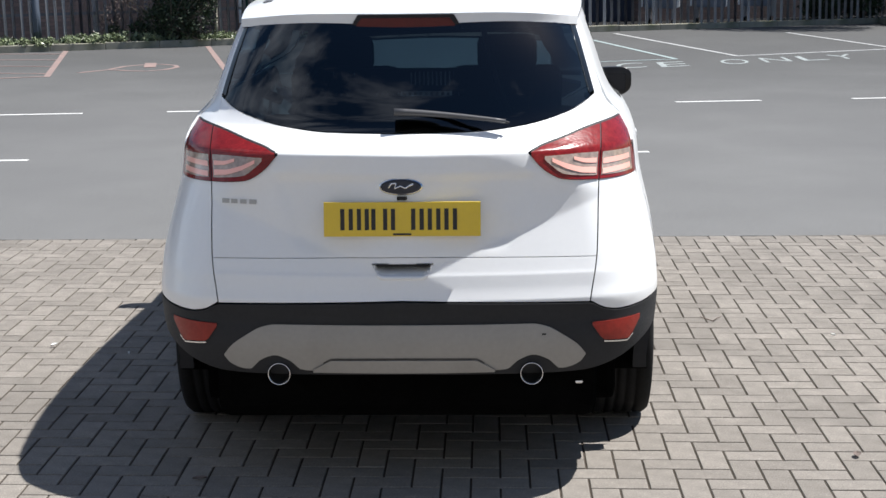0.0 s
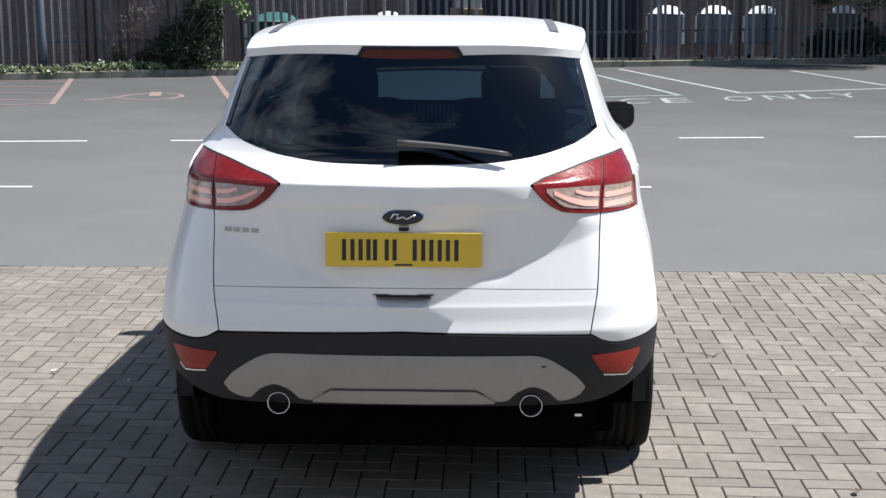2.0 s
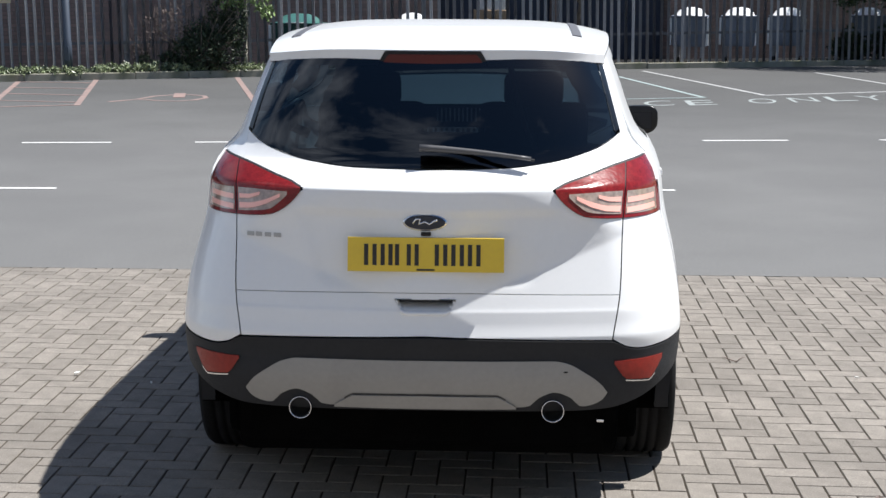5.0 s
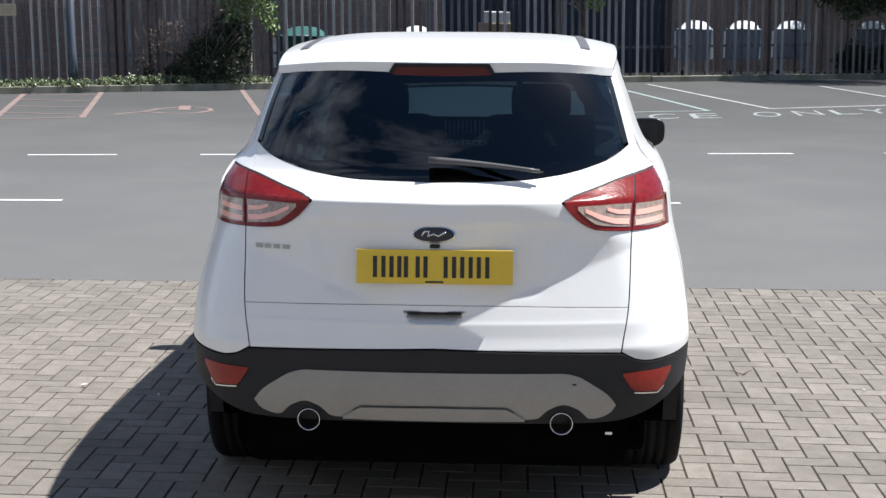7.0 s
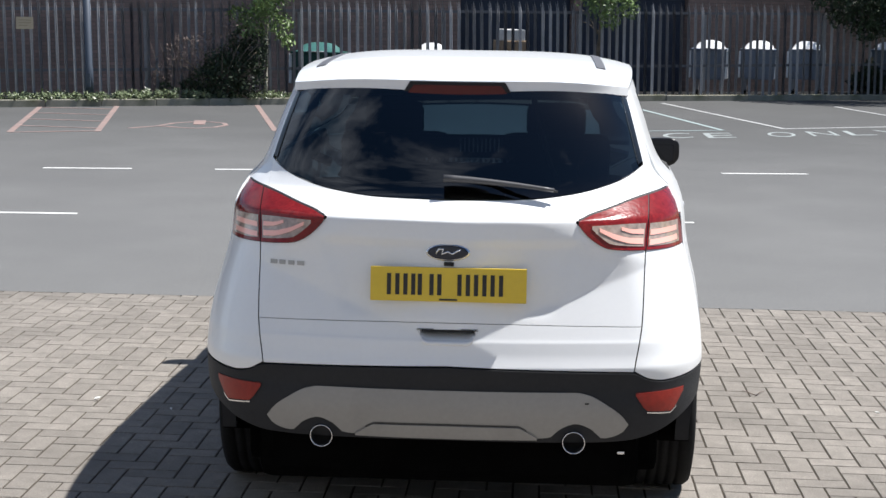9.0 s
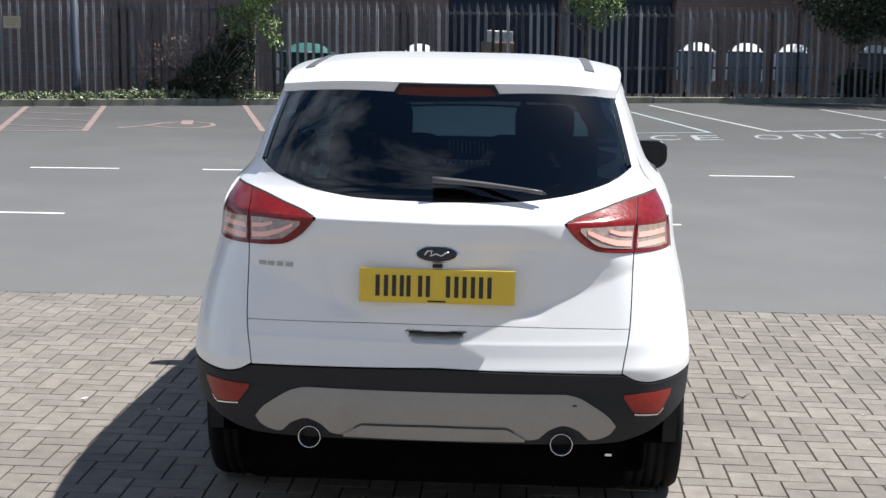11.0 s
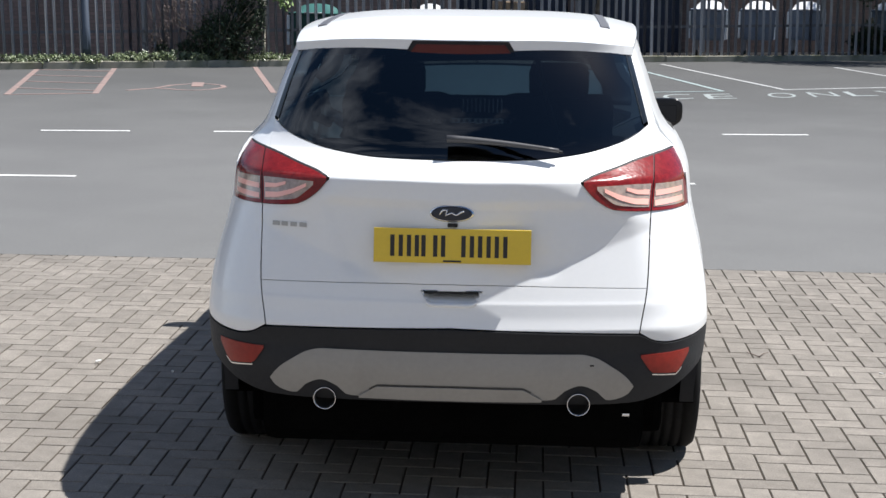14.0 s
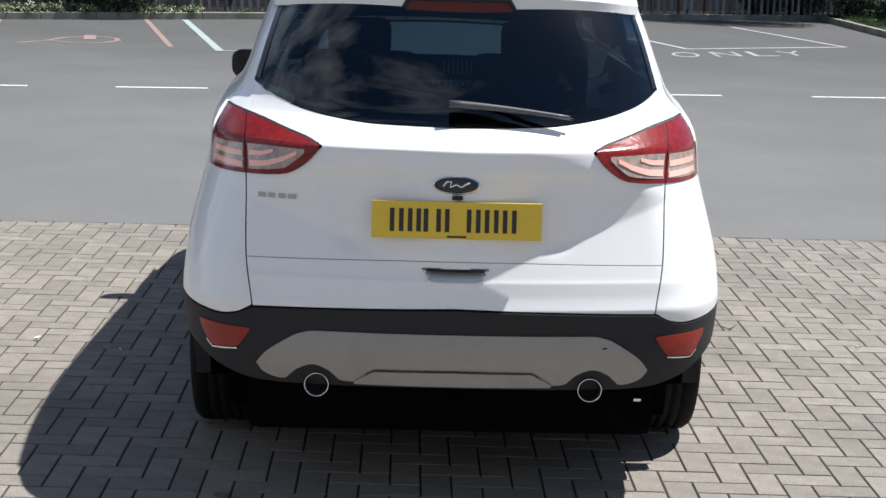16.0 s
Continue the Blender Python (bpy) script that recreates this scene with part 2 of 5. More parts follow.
M_SOIL = mat("dark_soil", (0.021, 0.019, 0.015), 1.0, spec=0.0, spread=0.35, scale=4, bump=0.6, bump_scale=40)
M_YARD = mat("yard_tarmac", (0.022, 0.022, 0.023), 1.0, spec=0.0, spread=0.2, scale=1.2, bump=0.3)
M_STEEL = mat("galvanised_steel", (0.315, 0.315, 0.335), 0.5, metal=0.2, spread=0.15, scale=5, piece=0.08, dark=(0.2, 0.18, 0.17), dark_scale=4, dark_at=(0.6, 0.9))
M_RAIL = mat("darker_rail_steel", (0.12, 0.123, 0.138), 0.6, metal=0.2, spread=0.2, scale=5)
M_BRICK = brick_mat("dark_red_brick")
M_CLAD = mat("dark_blue_grey_door_panels", (0.03, 0.037, 0.06), 0.6, spread=0.15, scale=1.5)
M_SIGN = mat("faded_cream_sign", (0.55, 0.45, 0.31), 0.7, spread=0.1)
M_BARS = mat("faded_print", (0.43, 0.34, 0.23), 0.8)
M_BIN_GREY = mat("dark_grey_bin_plastic", (0.16, 0.19, 0.245), 0.5, spread=0.1)
M_BIN_GREEN = mat("green_bin_plastic", (0.012, 0.07, 0.06), 0.45, spread=0.1)
M_BIN_TEAL = mat("pale_teal_bin_lid", (0.05, 0.15, 0.135), 0.35, coat=0.3, spread=0.1)
M_STAKE = mat("weathered_pale_timber", (0.33, 0.28, 0.2), 0.9, spread=0.2, scale=10)
M_BIN_LID = mat("pale_grey_bin_lid", (0.8, 0.81, 0.82), 0.3, coat=0.5)
M_BARK = mat("grey_brown_bark", (0.16, 0.13, 0.10), 0.95, spread=0.3, scale=12, bump=0.6, bump_scale=60)
M_BARK_PALE = mat("pale_young_bark", (0.36, 0.33, 0.27), 0.9, spread=0.25, scale=14, bump=0.4, bump_scale=60)
M_LEAF = mat("fresh_green_leaves", (0.15, 0.225, 0.07), 0.5, island=0.45)
M_LEAF_DARK = mat("dark_green_leaves", (0.021, 0.037, 0.014), 0.6, island=0.6)
M_IVY = mat("pale_green_ivy", (0.17, 0.205, 0.11), 0.35, island=0.6)
M_DRY = mat("dry_reddish_twigs", (0.15, 0.115, 0.10), 0.9, island=0.3)
M_GRASS = mat("rough_grass", (0.07, 0.11, 0.035), 0.8, island=0.4)


# ---------------------------------------------------------------- mesh helpers
def smooth(bm):
    for f in bm.faces:
        f.smooth = True
    return bm


def part(name, bm, material, parent=None, label=""):
    """Link a bmesh as one mesh object, under a thing or a part."""
    me = bpy.data.meshes.new(name)
    bm.to_mesh(me)
    bm.free()
    me.materials.append(material)
    ob = new(name, me)
    if parent:
        ob.parent = parent
    if label:
        tagged(ob, label)
    return ob


def thing(name, label, category, at=(0, 0, 0), turn=0, group="", kind=""):
    ob = new(name)
    ob.matrix_world = pose(*at, 0, 0, turn)
    return tagged(ob, label, category, group, kind)


def box(bm, x0, x1, y0, y1, z0, z1, bevel=0.0, m=None):
    """A box with bevelled edges, added to bm."""
    got = bmesh.ops.create_cube(bm, size=1)["verts"]
    for v in got:
        v.co = Vector((x0 + (v.co.x + 0.5) * (x1 - x0), y0 + (v.co.y + 0.5) * (y1 - y0), z0 + (v.co.z + 0.5) * (z1 - z0)))
    if bevel:
        edges = list({e for v in got for e in v.link_edges})
        out = bmesh.ops.bevel(bm, geom=edges, offset=bevel, segments=2, affect="EDGES", profile=0.6)
        got = out["verts"]
    if m:
        bmesh.ops.transform(bm, matrix=m, verts=list({v for v in got}))
    return bm


def a_box(*args, **kw):
    return box(bmesh.new(), *args, **kw)


def lathe(profile, seg=32, axis="z", closed=False):
    """Turn (radius, height) rows round an axis."""
    bm = bmesh.new()
    rings = []
    for r, h in profile:
        ring = []
        for i in range(seg):
            a = 2 * math.pi * i / seg
            c = (r * math.cos(a), r * math.sin(a), h)
            if axis == "y":
                c = (c[0], h, c[1])
            elif axis == "x":
                c = (h, c[0], c[1])
            ring.append(bm.verts.new(c))
        rings.append(ring)
    pairs = list(zip(rings, rings[1:])) + ([(rings[-1], rings[0])] if closed else [])
    for a, b in pairs:
        for i in range(seg):
            bm.faces.new((a[i], a[(i + 1) % seg], b[(i + 1) % seg], b[i]))
    bmesh.ops.recalc_face_normals(bm, faces=bm.faces[:])
    return smooth(bm)


def tube(points, radius, seg=8, bm=None, taper=1.0):
    """A round bar along points."""
    bm = bm or bmesh.new()
    rings = []
    n = len(points)
    for i, p in enumerate(points):
        p = Vector(p)
        d = (Vector(points[min(i + 1, n - 1)]) - Vector(points[max(i - 1, 0)])).normalized()
        q = d.to_track_quat("Z", "Y")
        r = radius * (1 + (taper - 1) * i / max(n - 1, 1))
        rings.append([bm.verts.new(p + q @ Vector((r * math.cos(2 * math.pi * k / seg), r * math.sin(2 * math.pi * k / seg), 0))) for k in range(seg)])
    for a, b in zip(rings, rings[1:]):
        for k in range(seg):
            f = bm.faces.new((a[k], a[(k + 1) % seg], b[(k + 1) % seg], b[k]))
            f.smooth = True
    bm.faces.new(rings[0][::-1])
    bm.faces.new(rings[-1])
    return bm


def curve(table):
    """A smooth monotone curve through (x, value) rows."""
    xs, ys = [a for a, _ in table], [b for _, b in table]
    n = len(xs)
    h = [xs[i + 1] - xs[i] for i in range(n - 1)]
    d = [(ys[i + 1] - ys[i]) / h[i] for i in range(n - 1)]
    m = [d[0]] + [0 if d[i - 1] * d[i] <= 0 else 2 * d[i - 1] * d[i] / (d[i - 1] + d[i]) for i in range(1, n - 1)] + [d[-1]]

    def f(x):
        if x <= xs[0]:
            return ys[0] + m[0] * (x - xs[0])
        if x >= xs[-1]:
            return ys[-1] + m[-1] * (x - xs[-1])
        i = max(k for k in range(n - 1) if xs[k] <= x)
        t = (x - xs[i]) / h[i]
        return (ys[i] * (1 + 2 * t) * (1 - t) ** 2 + m[i] * h[i] * t * (1 - t) ** 2
                + ys[i + 1] * t * t * (3 - 2 * t) + m[i + 1] * h[i] * t * t * (t - 1))
    return f


def line(*rows):
    """Straight stretches through (x, value) rows."""
    xs, ys = [a for a, _ in rows], [b for _, b in rows]
    return lambda x: float(np.interp(x, xs, ys))


def sheet(point, na, nb, inward=(0, 0.012, 0), flip=False, bm=None, skirt=True):
    """A grid of point(a, b), a and b from 0 to 1, with a folded-in edge all round."""
    bm = bm or bmesh.new()
    g = [[bm.verts.new(point(i / na, j / nb)) for j in range(nb + 1)] for i in range(na + 1)]
    for i in range(na):
        for j in range(nb):
            q = (g[i][j], g[i + 1][j], g[i + 1][j + 1], g[i][j + 1])
            f = bm.faces.new(q[::-1] if flip else q)
            f.smooth = True
    if skirt:
        rim = [g[i][0] for i in range(na + 1)] + [g[na][j] for j in range(1, nb + 1)] + [g[i][nb] for i in range(na - 1, -1, -1)] + [g[0][j] for j in range(nb - 1, 0, -1)]
        top = [bm.verts.new(v.co) for v in rim]
        low = [bm.verts.new(v.co + Vector(inward)) for v in rim]
        for k in range(len(rim)):
            k2 = (k + 1) % len(rim)
            q = (top[k], low[k], low[k2], top[k2])
            bm.faces.new(q[::-1] if flip else q)
    return bm


# ---------------------------------------------------------------- ground, road, boundary
def edge_y(x):
    """Where the block paving meets the road."""
    return 4.605 + 0.0405 * x


def kerb_y(x):
    return 25.50 + (0.54 if x < 2.2 else 0.47) * (x - 2.2)


def fence_y(x):
    return 25.66 + 0.457 * (x - 2.2)


def prism(outline, z0, z1):
    """A slab with the given outline, upright sides."""
    bm = bmesh.new()
    low = [bm.verts.new((x, y, z0)) for x, y in outline]
    top = [bm.verts.new((x, y, z1)) for x, y in outline]
    bm.faces.new(top)
    bm.faces.new(low[::-1])
    n = len(outline)
    for i in range(n):
        bm.faces.new((low[i], low[(i + 1) % n], top[(i + 1) % n], top[i]))
    bmesh.ops.recalc_face_normals(bm, faces=bm.faces[:])
    return bm


bm = bmesh.new()
bmesh.ops.create_grid(bm, x_segments=20, y_segments=20, size=900)
bmesh.ops.translate(bm, verts=bm.verts[:], vec=(0, 0, -0.055))
tagged(part("ground", bm, M_JOINT), "dark sandy ground under the paving", "ground", kind="structure")

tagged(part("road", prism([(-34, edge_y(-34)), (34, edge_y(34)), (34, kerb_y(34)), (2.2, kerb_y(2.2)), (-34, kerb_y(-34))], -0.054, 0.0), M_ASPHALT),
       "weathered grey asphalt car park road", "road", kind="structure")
tagged(part("planting_bed", prism([(-34, kerb_y(-34) + 0.1), (2.2, kerb_y(2.2) + 0.1), (34, kerb_y(34) + 0.1), (34, kerb_y(34) + .5), (2.2, kerb_y(2.2) + .5), (-34, kerb_y(-34) + .5)], -0.05, 0.105), M_SOIL),
       "strip of dry soil behind the kerb", "soil", kind="structure")
tagged(part("yard", prism([(-34, kerb_y(-34) + .51), (2.2, kerb_y(2.2) + .51), (34, kerb_y(34) + .51), (34, 90), (-34, 90)], -0.054, -0.045), M_YARD),
       "concrete yard behind the steel fence", "yard", kind="structure")

# kerb stones, 915 mm long
kerb = tagged(new("kerb"), "stained concrete kerb along the car park", "kerb", kind="structure")
kme = None
x = -15.0
for i in range(38):
    kdir = math.degrees(math.atan(0.54 if x < 2.2 else 0.47))
    if i < 29:
        p = (x, kerb_y(x))
        x += 0.92 * math.cos(radians(kdir))
    else:
        kdir = -90
        p = (8.45, kerb_y(8.45) + 0.1 - (i - 29) * 0.92)
    if kme is None:
        ob = part("kerb_stone", a_box(0, 0.915, 0, 0.125, -0.04, 0.115, bevel=0.012), M_KERB, kerb)
        kme = ob.data
    else:
        ob = new("kerb_stone", kme)
        ob.parent = kerb
    ob.matrix_world = pose(p[0], p[1], random.uniform(-0.004, 0.004), 0, random.uniform(-0.3, 0.3), kdir)


def stroke(name, pts, width, material, label, z=0.004):
    """A painted line on the road through points."""
    bm = bmesh.new()
    rows = []
    n = len(pts)
    for i, p in enumerate(pts):
        a, b = Vector(pts[max(i - 1, 0)]), Vector(pts[min(i + 1, n - 1)])
        d = (b - a).normalized()
        s = Vector((-d.y, d.x)) * width / 2
        rows.append([bm.verts.new((p[0] + s.x * k, p[1] + s.y * k, zz)) for k, zz in ((1, z), (-1, z), (-1, 0.0006), (1, 0.0006))])
    for a, b in zip(rows, rows[1:]):
        for k in range(4):
            bm.faces.new((a[k], a[(k + 1) % 4], b[(k + 1) % 4], b[k]))
    bm.faces.new(rows[0])
    bm.faces.new(rows[-1][::-1])
    bmesh.ops.recalc_face_normals(bm, faces=bm.faces[:])
    return tagged(part(name, bm, material), label, "road marking", kind="structure")


def dash(x0, y0, slope, length):
    c, k = 1 / math.hypot(1, slope), slope / math.hypot(1, slope)
    stroke("lane_dash", [(x0, y0), (x0 + length * c, y0 + length * k)], 0.085, M_LINE_WHITE, "short white painted lane dash")


for k, x in enumerate((-8.55, -6.76, -4.97, -3.18, -1.36, 0.49, 2.38, 4.43, 6.45)):
    dash(x, 11.36 + 0.178 * (x + 4.97), 0.18, 0.9 + 0.016 * k)
dash(-5.55, 7.79, 0.104, 1.95)
dash(-0.27, 8.34, 0.104, 1.95)

# disabled bay with a hatched strip, in faded red
RED = "faded red painted bay line"
stroke("bay_line", [(-6.69, 20.75), (-5.66, 15.9)], 0.085, M_LINE_RED, RED)
stroke("bay_line", [(-4.52, 21.75), (-3.36, 16.7)], 0.085, M_LINE_RED, RED)
stroke("bay_line", [(-7.79, 20.1), (-6.72, 15.45)], 0.085, M_LINE_RED, RED)
stroke("bay_line", [(-6.72, 15.45), (-5.72, 15.95)], 0.075, M_LINE_RED, RED, z=0.0052)
for k in range(4):
    f = 0.02 + k * 0.25
    stroke("hatch_line", [(-7.79 + 1.07 * f, 20.1 - 4.65 * f), (-6.69 + 1.03 * (f + 0.13), 20.75 - 4.85 * (f + 0.13))], 0.07, M_LINE_RED, "thin faded red hatch line", z=0.0052)
stroke("bay_symbol", [(-5.4, 16.55), (-5.28, 16.75), (-5.12, 17.0), (-4.95, 16.98), (-4.75, 16.85), (-4.5, 16.82), (-4.3, 17.05), (-4.2, 17.45), (-4.3, 17.8), (-4.55, 17.98), (-4.8, 17.9), (-5.0, 17.6), (-5.12, 17.0)],
       0.075, M_LINE_RED, "faded red curved bay symbol stroke")
stroke("bay_symbol", [(-4.74, 18.2), (-4.6, 17.45)], 0.17, M_LINE_RED, "faded red bay symbol bar", z=0.0052)

# reserved bays, in white and pale blue
PALE = "faded pale blue painted bay line"
WHITE = "white painted bay line"
stroke("bay_line", [(-3.92, 22.05), (-2.66, 16.35)], 0.11, M_LINE_CYAN, PALE)
stroke("bay_line", [(-2.66, 16.35), (3.1, 18.86)], 0.06, M_LINE_CYAN, PALE, z=0.0052)
stroke("bay_line", [(1.95, 24.0), (3.1, 18.86)], 0.08, M_LINE_CYAN, PALE)
stroke("bay_line", [(2.66, 25.1), (4.11, 19.45)], 0.085, M_LINE_GREY, WHITE)
stroke("bay_line", [(4.11, 19.45), (6.98, 21.0)], 0.085, M_LINE_GREY, WHITE, z=0.0052)
stroke("bay_line", [(5.95, 25.3), (6.98, 21.0)], 0.085, M_LINE_GREY, WHITE)


def road_letter(ch, at, width, along, up, material):
    """A painted letter in the built-in font, laid on the road between two directions."""
    cu = bpy.data.curves.new("road_letter", "FONT")
    cu.body, cu.size, cu.extrude, cu.offset = ch, 1.0, 0.0008, -0.006
    tmp = new("road_letter_curve", cu)
    bpy.context.view_layer.update()
    me = bpy.data.meshes.new_from_object(tmp.evaluated_get(bpy.context.evaluated_depsgraph_get()))
    bpy.data.objects.remove(tmp)
    xs = [v.co.x for v in me.vertices]
    ys = [v.co.y for v in me.vertices]
    for v in me.vertices:
        a = (v.co.x - min(xs)) / (max(xs) - min(xs)) * width
        b = (v.co.y - min(ys)) / (max(ys) - min(ys))
        v.co = Vector((a * along[0] + b * up[0], a * along[1] + b * up[1], v.co.z + 0.002))
    me.materials.append(material)
    ob = new("road_letter", me)
    ob.location = (at[0], at[1], 0)
    return tagged(ob, "worn pale painted letter " + ch + " on the road", "road marking", kind="structure")


for ch, x, y in (("C", 2.04, 17.12), ("E", 2.67, 17.35), ("O", 3.63, 17.80), ("N", 4.29, 18.16), ("L", 4.90, 18.46), ("Y", 5.42, 18.74)):
    road_letter(ch, (x + 0.06, y + 0.06), 0.47, (0.9, 0.44), (0.0, 0.82), M_LINE_WORD)

# ---------------------------------------------------------------- steel fence
fence = tagged(new("fence"), "grey galvanised steel palisade fence", "fence", kind="structure")
fdir = math.degrees(math.atan(0.457))
fc, fs = math.cos(radians(fdir)), math.sin(radians(fdir))


def pale_mesh():
    """One W-section pale with a three-pointed splayed head, standing at z 0."""
    bm = bmesh.new()
    w, t, h = 0.033, 0.014, 1.62
    xs = [-w, -w * 0.55, 0, w * 0.55, w]
    dep = [0, -t, -t * 0.3, -t, 0]
    rows = []
    for z, k in ((-0.3, 1), (h - 0.2, 1)):
        rows.append([bm.verts.new((x * k, d, z)) for x, d in zip(xs, dep)])
    tips = [bm.verts.new((-w * 0.9, 0.05, h - 0.02)), bm.verts.new((0, 0.035, h + 0.02)), bm.verts.new((w * 0.9, 0.05, h - 0.02))]
    for i in range(4):
        bm.faces.new((rows[0][i], rows[0][i + 1], rows[1][i + 1], rows[1][i]))
    r = rows[1]
    bm.faces.new((r[0], r[1], tips[0]))
    bm.faces.new((r[1], r[2], tips[1]))
    bm.faces.new((r[2], r[3], tips[1]))
    bm.faces.new((r[3], r[4], tips[2]))
    bmesh.ops.solidify(bm, geom=bm.faces[:], thickness=0.003)
    return bm


LEAN = -1.4  # the ground falls across the fence, its posts stand plumb
pale = None
start = Vector((-15.0, fence_y(-15.0)))
s = 0.02
for i in range(208):
    p = (start.x + s * fc, start.y + s * fs)
    s += float(np.interp(p[0], (-7, -1, 5.5), (0.139, 0.1545, 0.158)))
    if pale is None:
        ob = part("pale", pale_mesh(), M_STEEL, fence)
        pale = ob.data
    else:
        ob = new("pale", pale)
        ob.parent = fence
    ob.matrix_world = pose(p[0], p[1], 0.244 + 0.0111 * p[0] + random.uniform(-0.012, 0.012), random.uniform(-0.3, 0.3), LEAN + random.uniform(-0.35, 0.35), fdir + (random.uniform(6, 9) if p[0] < -3.5 else random.uniform(0.0, 1.0))) @ Matrix.Diagonal((float(np.interp(p[0], (-4, -2.5), (.82, 1))), float(np.interp(p[0], (-4, -2.5), (.5, 1))), 1, 1))
for z in (0.36, 1.38):
    bm = a_box(0, 30, 0.02, 0.026, z, z + 0.05)
    box(bm, 0, 30, 0.026, 0.07, z, z + 0.006)
    part("rail", bm, M_RAIL, fence).matrix_world = pose(start.x, start.y, 0.09, 0, -0.58, fdir)
for i in range(11):
    s = 1.2 + i * 2.75
    bm = a_box(-0.028, 0.028, 0.07, 0.076, 0, 1.5)
    box(bm, -0.003, 0.003, 0.076, 0.13, 0, 1.5)
    box(bm, -0.028, 0.028, 0.13, 0.136, 0, 1.5)
    part("fence_post", bm, M_STEEL, fence).matrix_world = pose(start.x + s * fc, start.y + s * fs, -0.03 + 0.0101 * s, 0, LEAN, fdir)

# ---------------------------------------------------------------- building behind the fence
wall = tagged(new("wall_north"), "dark red brick building wall in shade", "wall", kind="structure")
wy = 3.5


def on_wall(s, d):
    """s metres along the fence line, d metres behind it."""
    return (start.x + s * fc - d * fs, start.y + s * fs + d * fc)


bm = bmesh.new()
for s0, s1 in ((-12, 16.6), (19.2, 19.4), (22.0, 46)):
    box(bm, s0, s1, 0, 0.3, 0, 4.4)
for s0, s1 in ((16.6, 19.2), (19.4, 22.0)):
    box(bm, s0, s1, 0, 0.3, 2.3, 4.4)
part("brick_wall", bm, M_BRICK, wall).matrix_world = pose(*on_wall(0, wy), -0.05, 0, 0, fdir)
for s0 in (16.6, 19.4):
    dr = part("loading_door", a_box(s0, s0 + 2.6, 0.18, 0.24, 0, 2.3), M_CLAD, wall, "dark blue-grey loading door")
    dr.matrix_world = pose(*on_wall(0, wy), -0.05, 0, 0, fdir)
    for k in range(7):
        bm = a_box(s0 + 0.02, s0 + 2.58, 0.165, 0.179, 0.02 + k * 0.325, 0.33 + k * 0.325, bevel=0.006)
        part("door_slat", bm, M_CLAD, dr)

# unseen wall added behind the camera to bounce sunlight onto the car's rear
tagged(part("wall_south", a_box(-16, 16, -8.8, -8.5, -0.05, 7.5), mat("grey_bounce_wall", (0.56, 0.555, 0.545), 0.7, spread=0.08, scale=0.5)),
       "unseen grey wall bouncing light onto the car", "wall", kind="structure")

# ---------------------------------------------------------------- the car
# Plan shape: half width, rear line and corner depth by height; y 0 is the rear bumper, the car points to +y.
half_width = curve([(.2, .81), (.36, .855), (.5, .878), (.62, .889), (.7, .886), (.78, .877), (.86, .860), (.94, .838), (1.02, .819), (1.1, .810), (1.15, .802), (1.205, .774), (1.265, .716), (1.34, .686), (1.43, .654), (1.53, .614), (1.6, .575)])
# how much wider the body grows ahead of the tapered tail, by height
swell = curve([(.2, .03), (.62, .03), (.78, .04), (.86, .05), (.94, .055), (1.02, .06), (1.1, .06), (1.15, .055), (1.205, .05), (1.265, .045), (1.34, .025), (1.43, .012), (1.53, 0), (1.6, 0)])
rear_line = curve([(.2, .2), (.32, .08), (.42, .02), (.52, 0), (.58, .006), (.62, .018), (.655, .026), (.70, .030), (.733, .030)]
                  + [(.745 + d, .0325 + .125 * d) for d in (.035 * k for k in range(12))]
                  + [(1.15, .108), (1.195, .172), (1.21, .196), (1.3, .258), (1.42, .352), (1.55, .466), (1.6, .512)])
corner = curve([(.2, .36), (.6, .36), (1.0, .37), (1.2, .42), (1.35, .4), (1.6, .4)])
U = 0.985


def ease(a, b, v):
    t = min(1, max(0, (v - a) / (b - a)))
    return t * t * (3 - 2 * t)


def dent(x, z):
    """The pressed panel round the plate."""
    return (1 - ease(.355, .425, abs(x) - .35 * (z - .95))) * ease(.80, .87, z) * (1 - ease(1.035, 1.075, z))


def fold(x, z):
    """Below a crease that climbs from the grip to the shut line the tailgate leans out, down to the bumper."""
    lean, foot = .30, .655
    top = .745 + .375 * (math.sqrt(x * x + .004) - .063)
    d = top - max(z, foot)
    run = .5 * (d + math.sqrt(d * d + .00006))
    return lean * (run - (top - .745) * (1 - ease(1.12, 1.5, z))) * ease(.57, foot, z)


def rear_y(x, z):
    u = min(abs(x) / half_width(z), 0.9995)
    low = 1 - ease(.98, 1.22, z)
    flat = .70 * low
    k = max(0, (u - flat) / (1 - flat))
    turn = 2.6 - .4 * low
    return rear_line(z) - fold(x, z) + .16 * low * x * x + corner(z) * (1 - (1 - k ** turn) ** (1 / turn)) + .009 * dent(x, z)


def swollen(y, z):
    """Extra half width of the sides at y."""
    t = min(1, max(0, (y - .45) / 1.3))
    return max(0, swell(z)) * (1 - (1 - t) ** 2)


def width_at(x):
    """The height at which the body, above its widest line, is as narrow as x."""
    lo, hi = 0.75, 1.6
    for _ in range(40):
        mid = (lo + hi) / 2
        lo, hi = (mid, hi) if half_width(mid) * U > x else (lo, mid)
    return lo


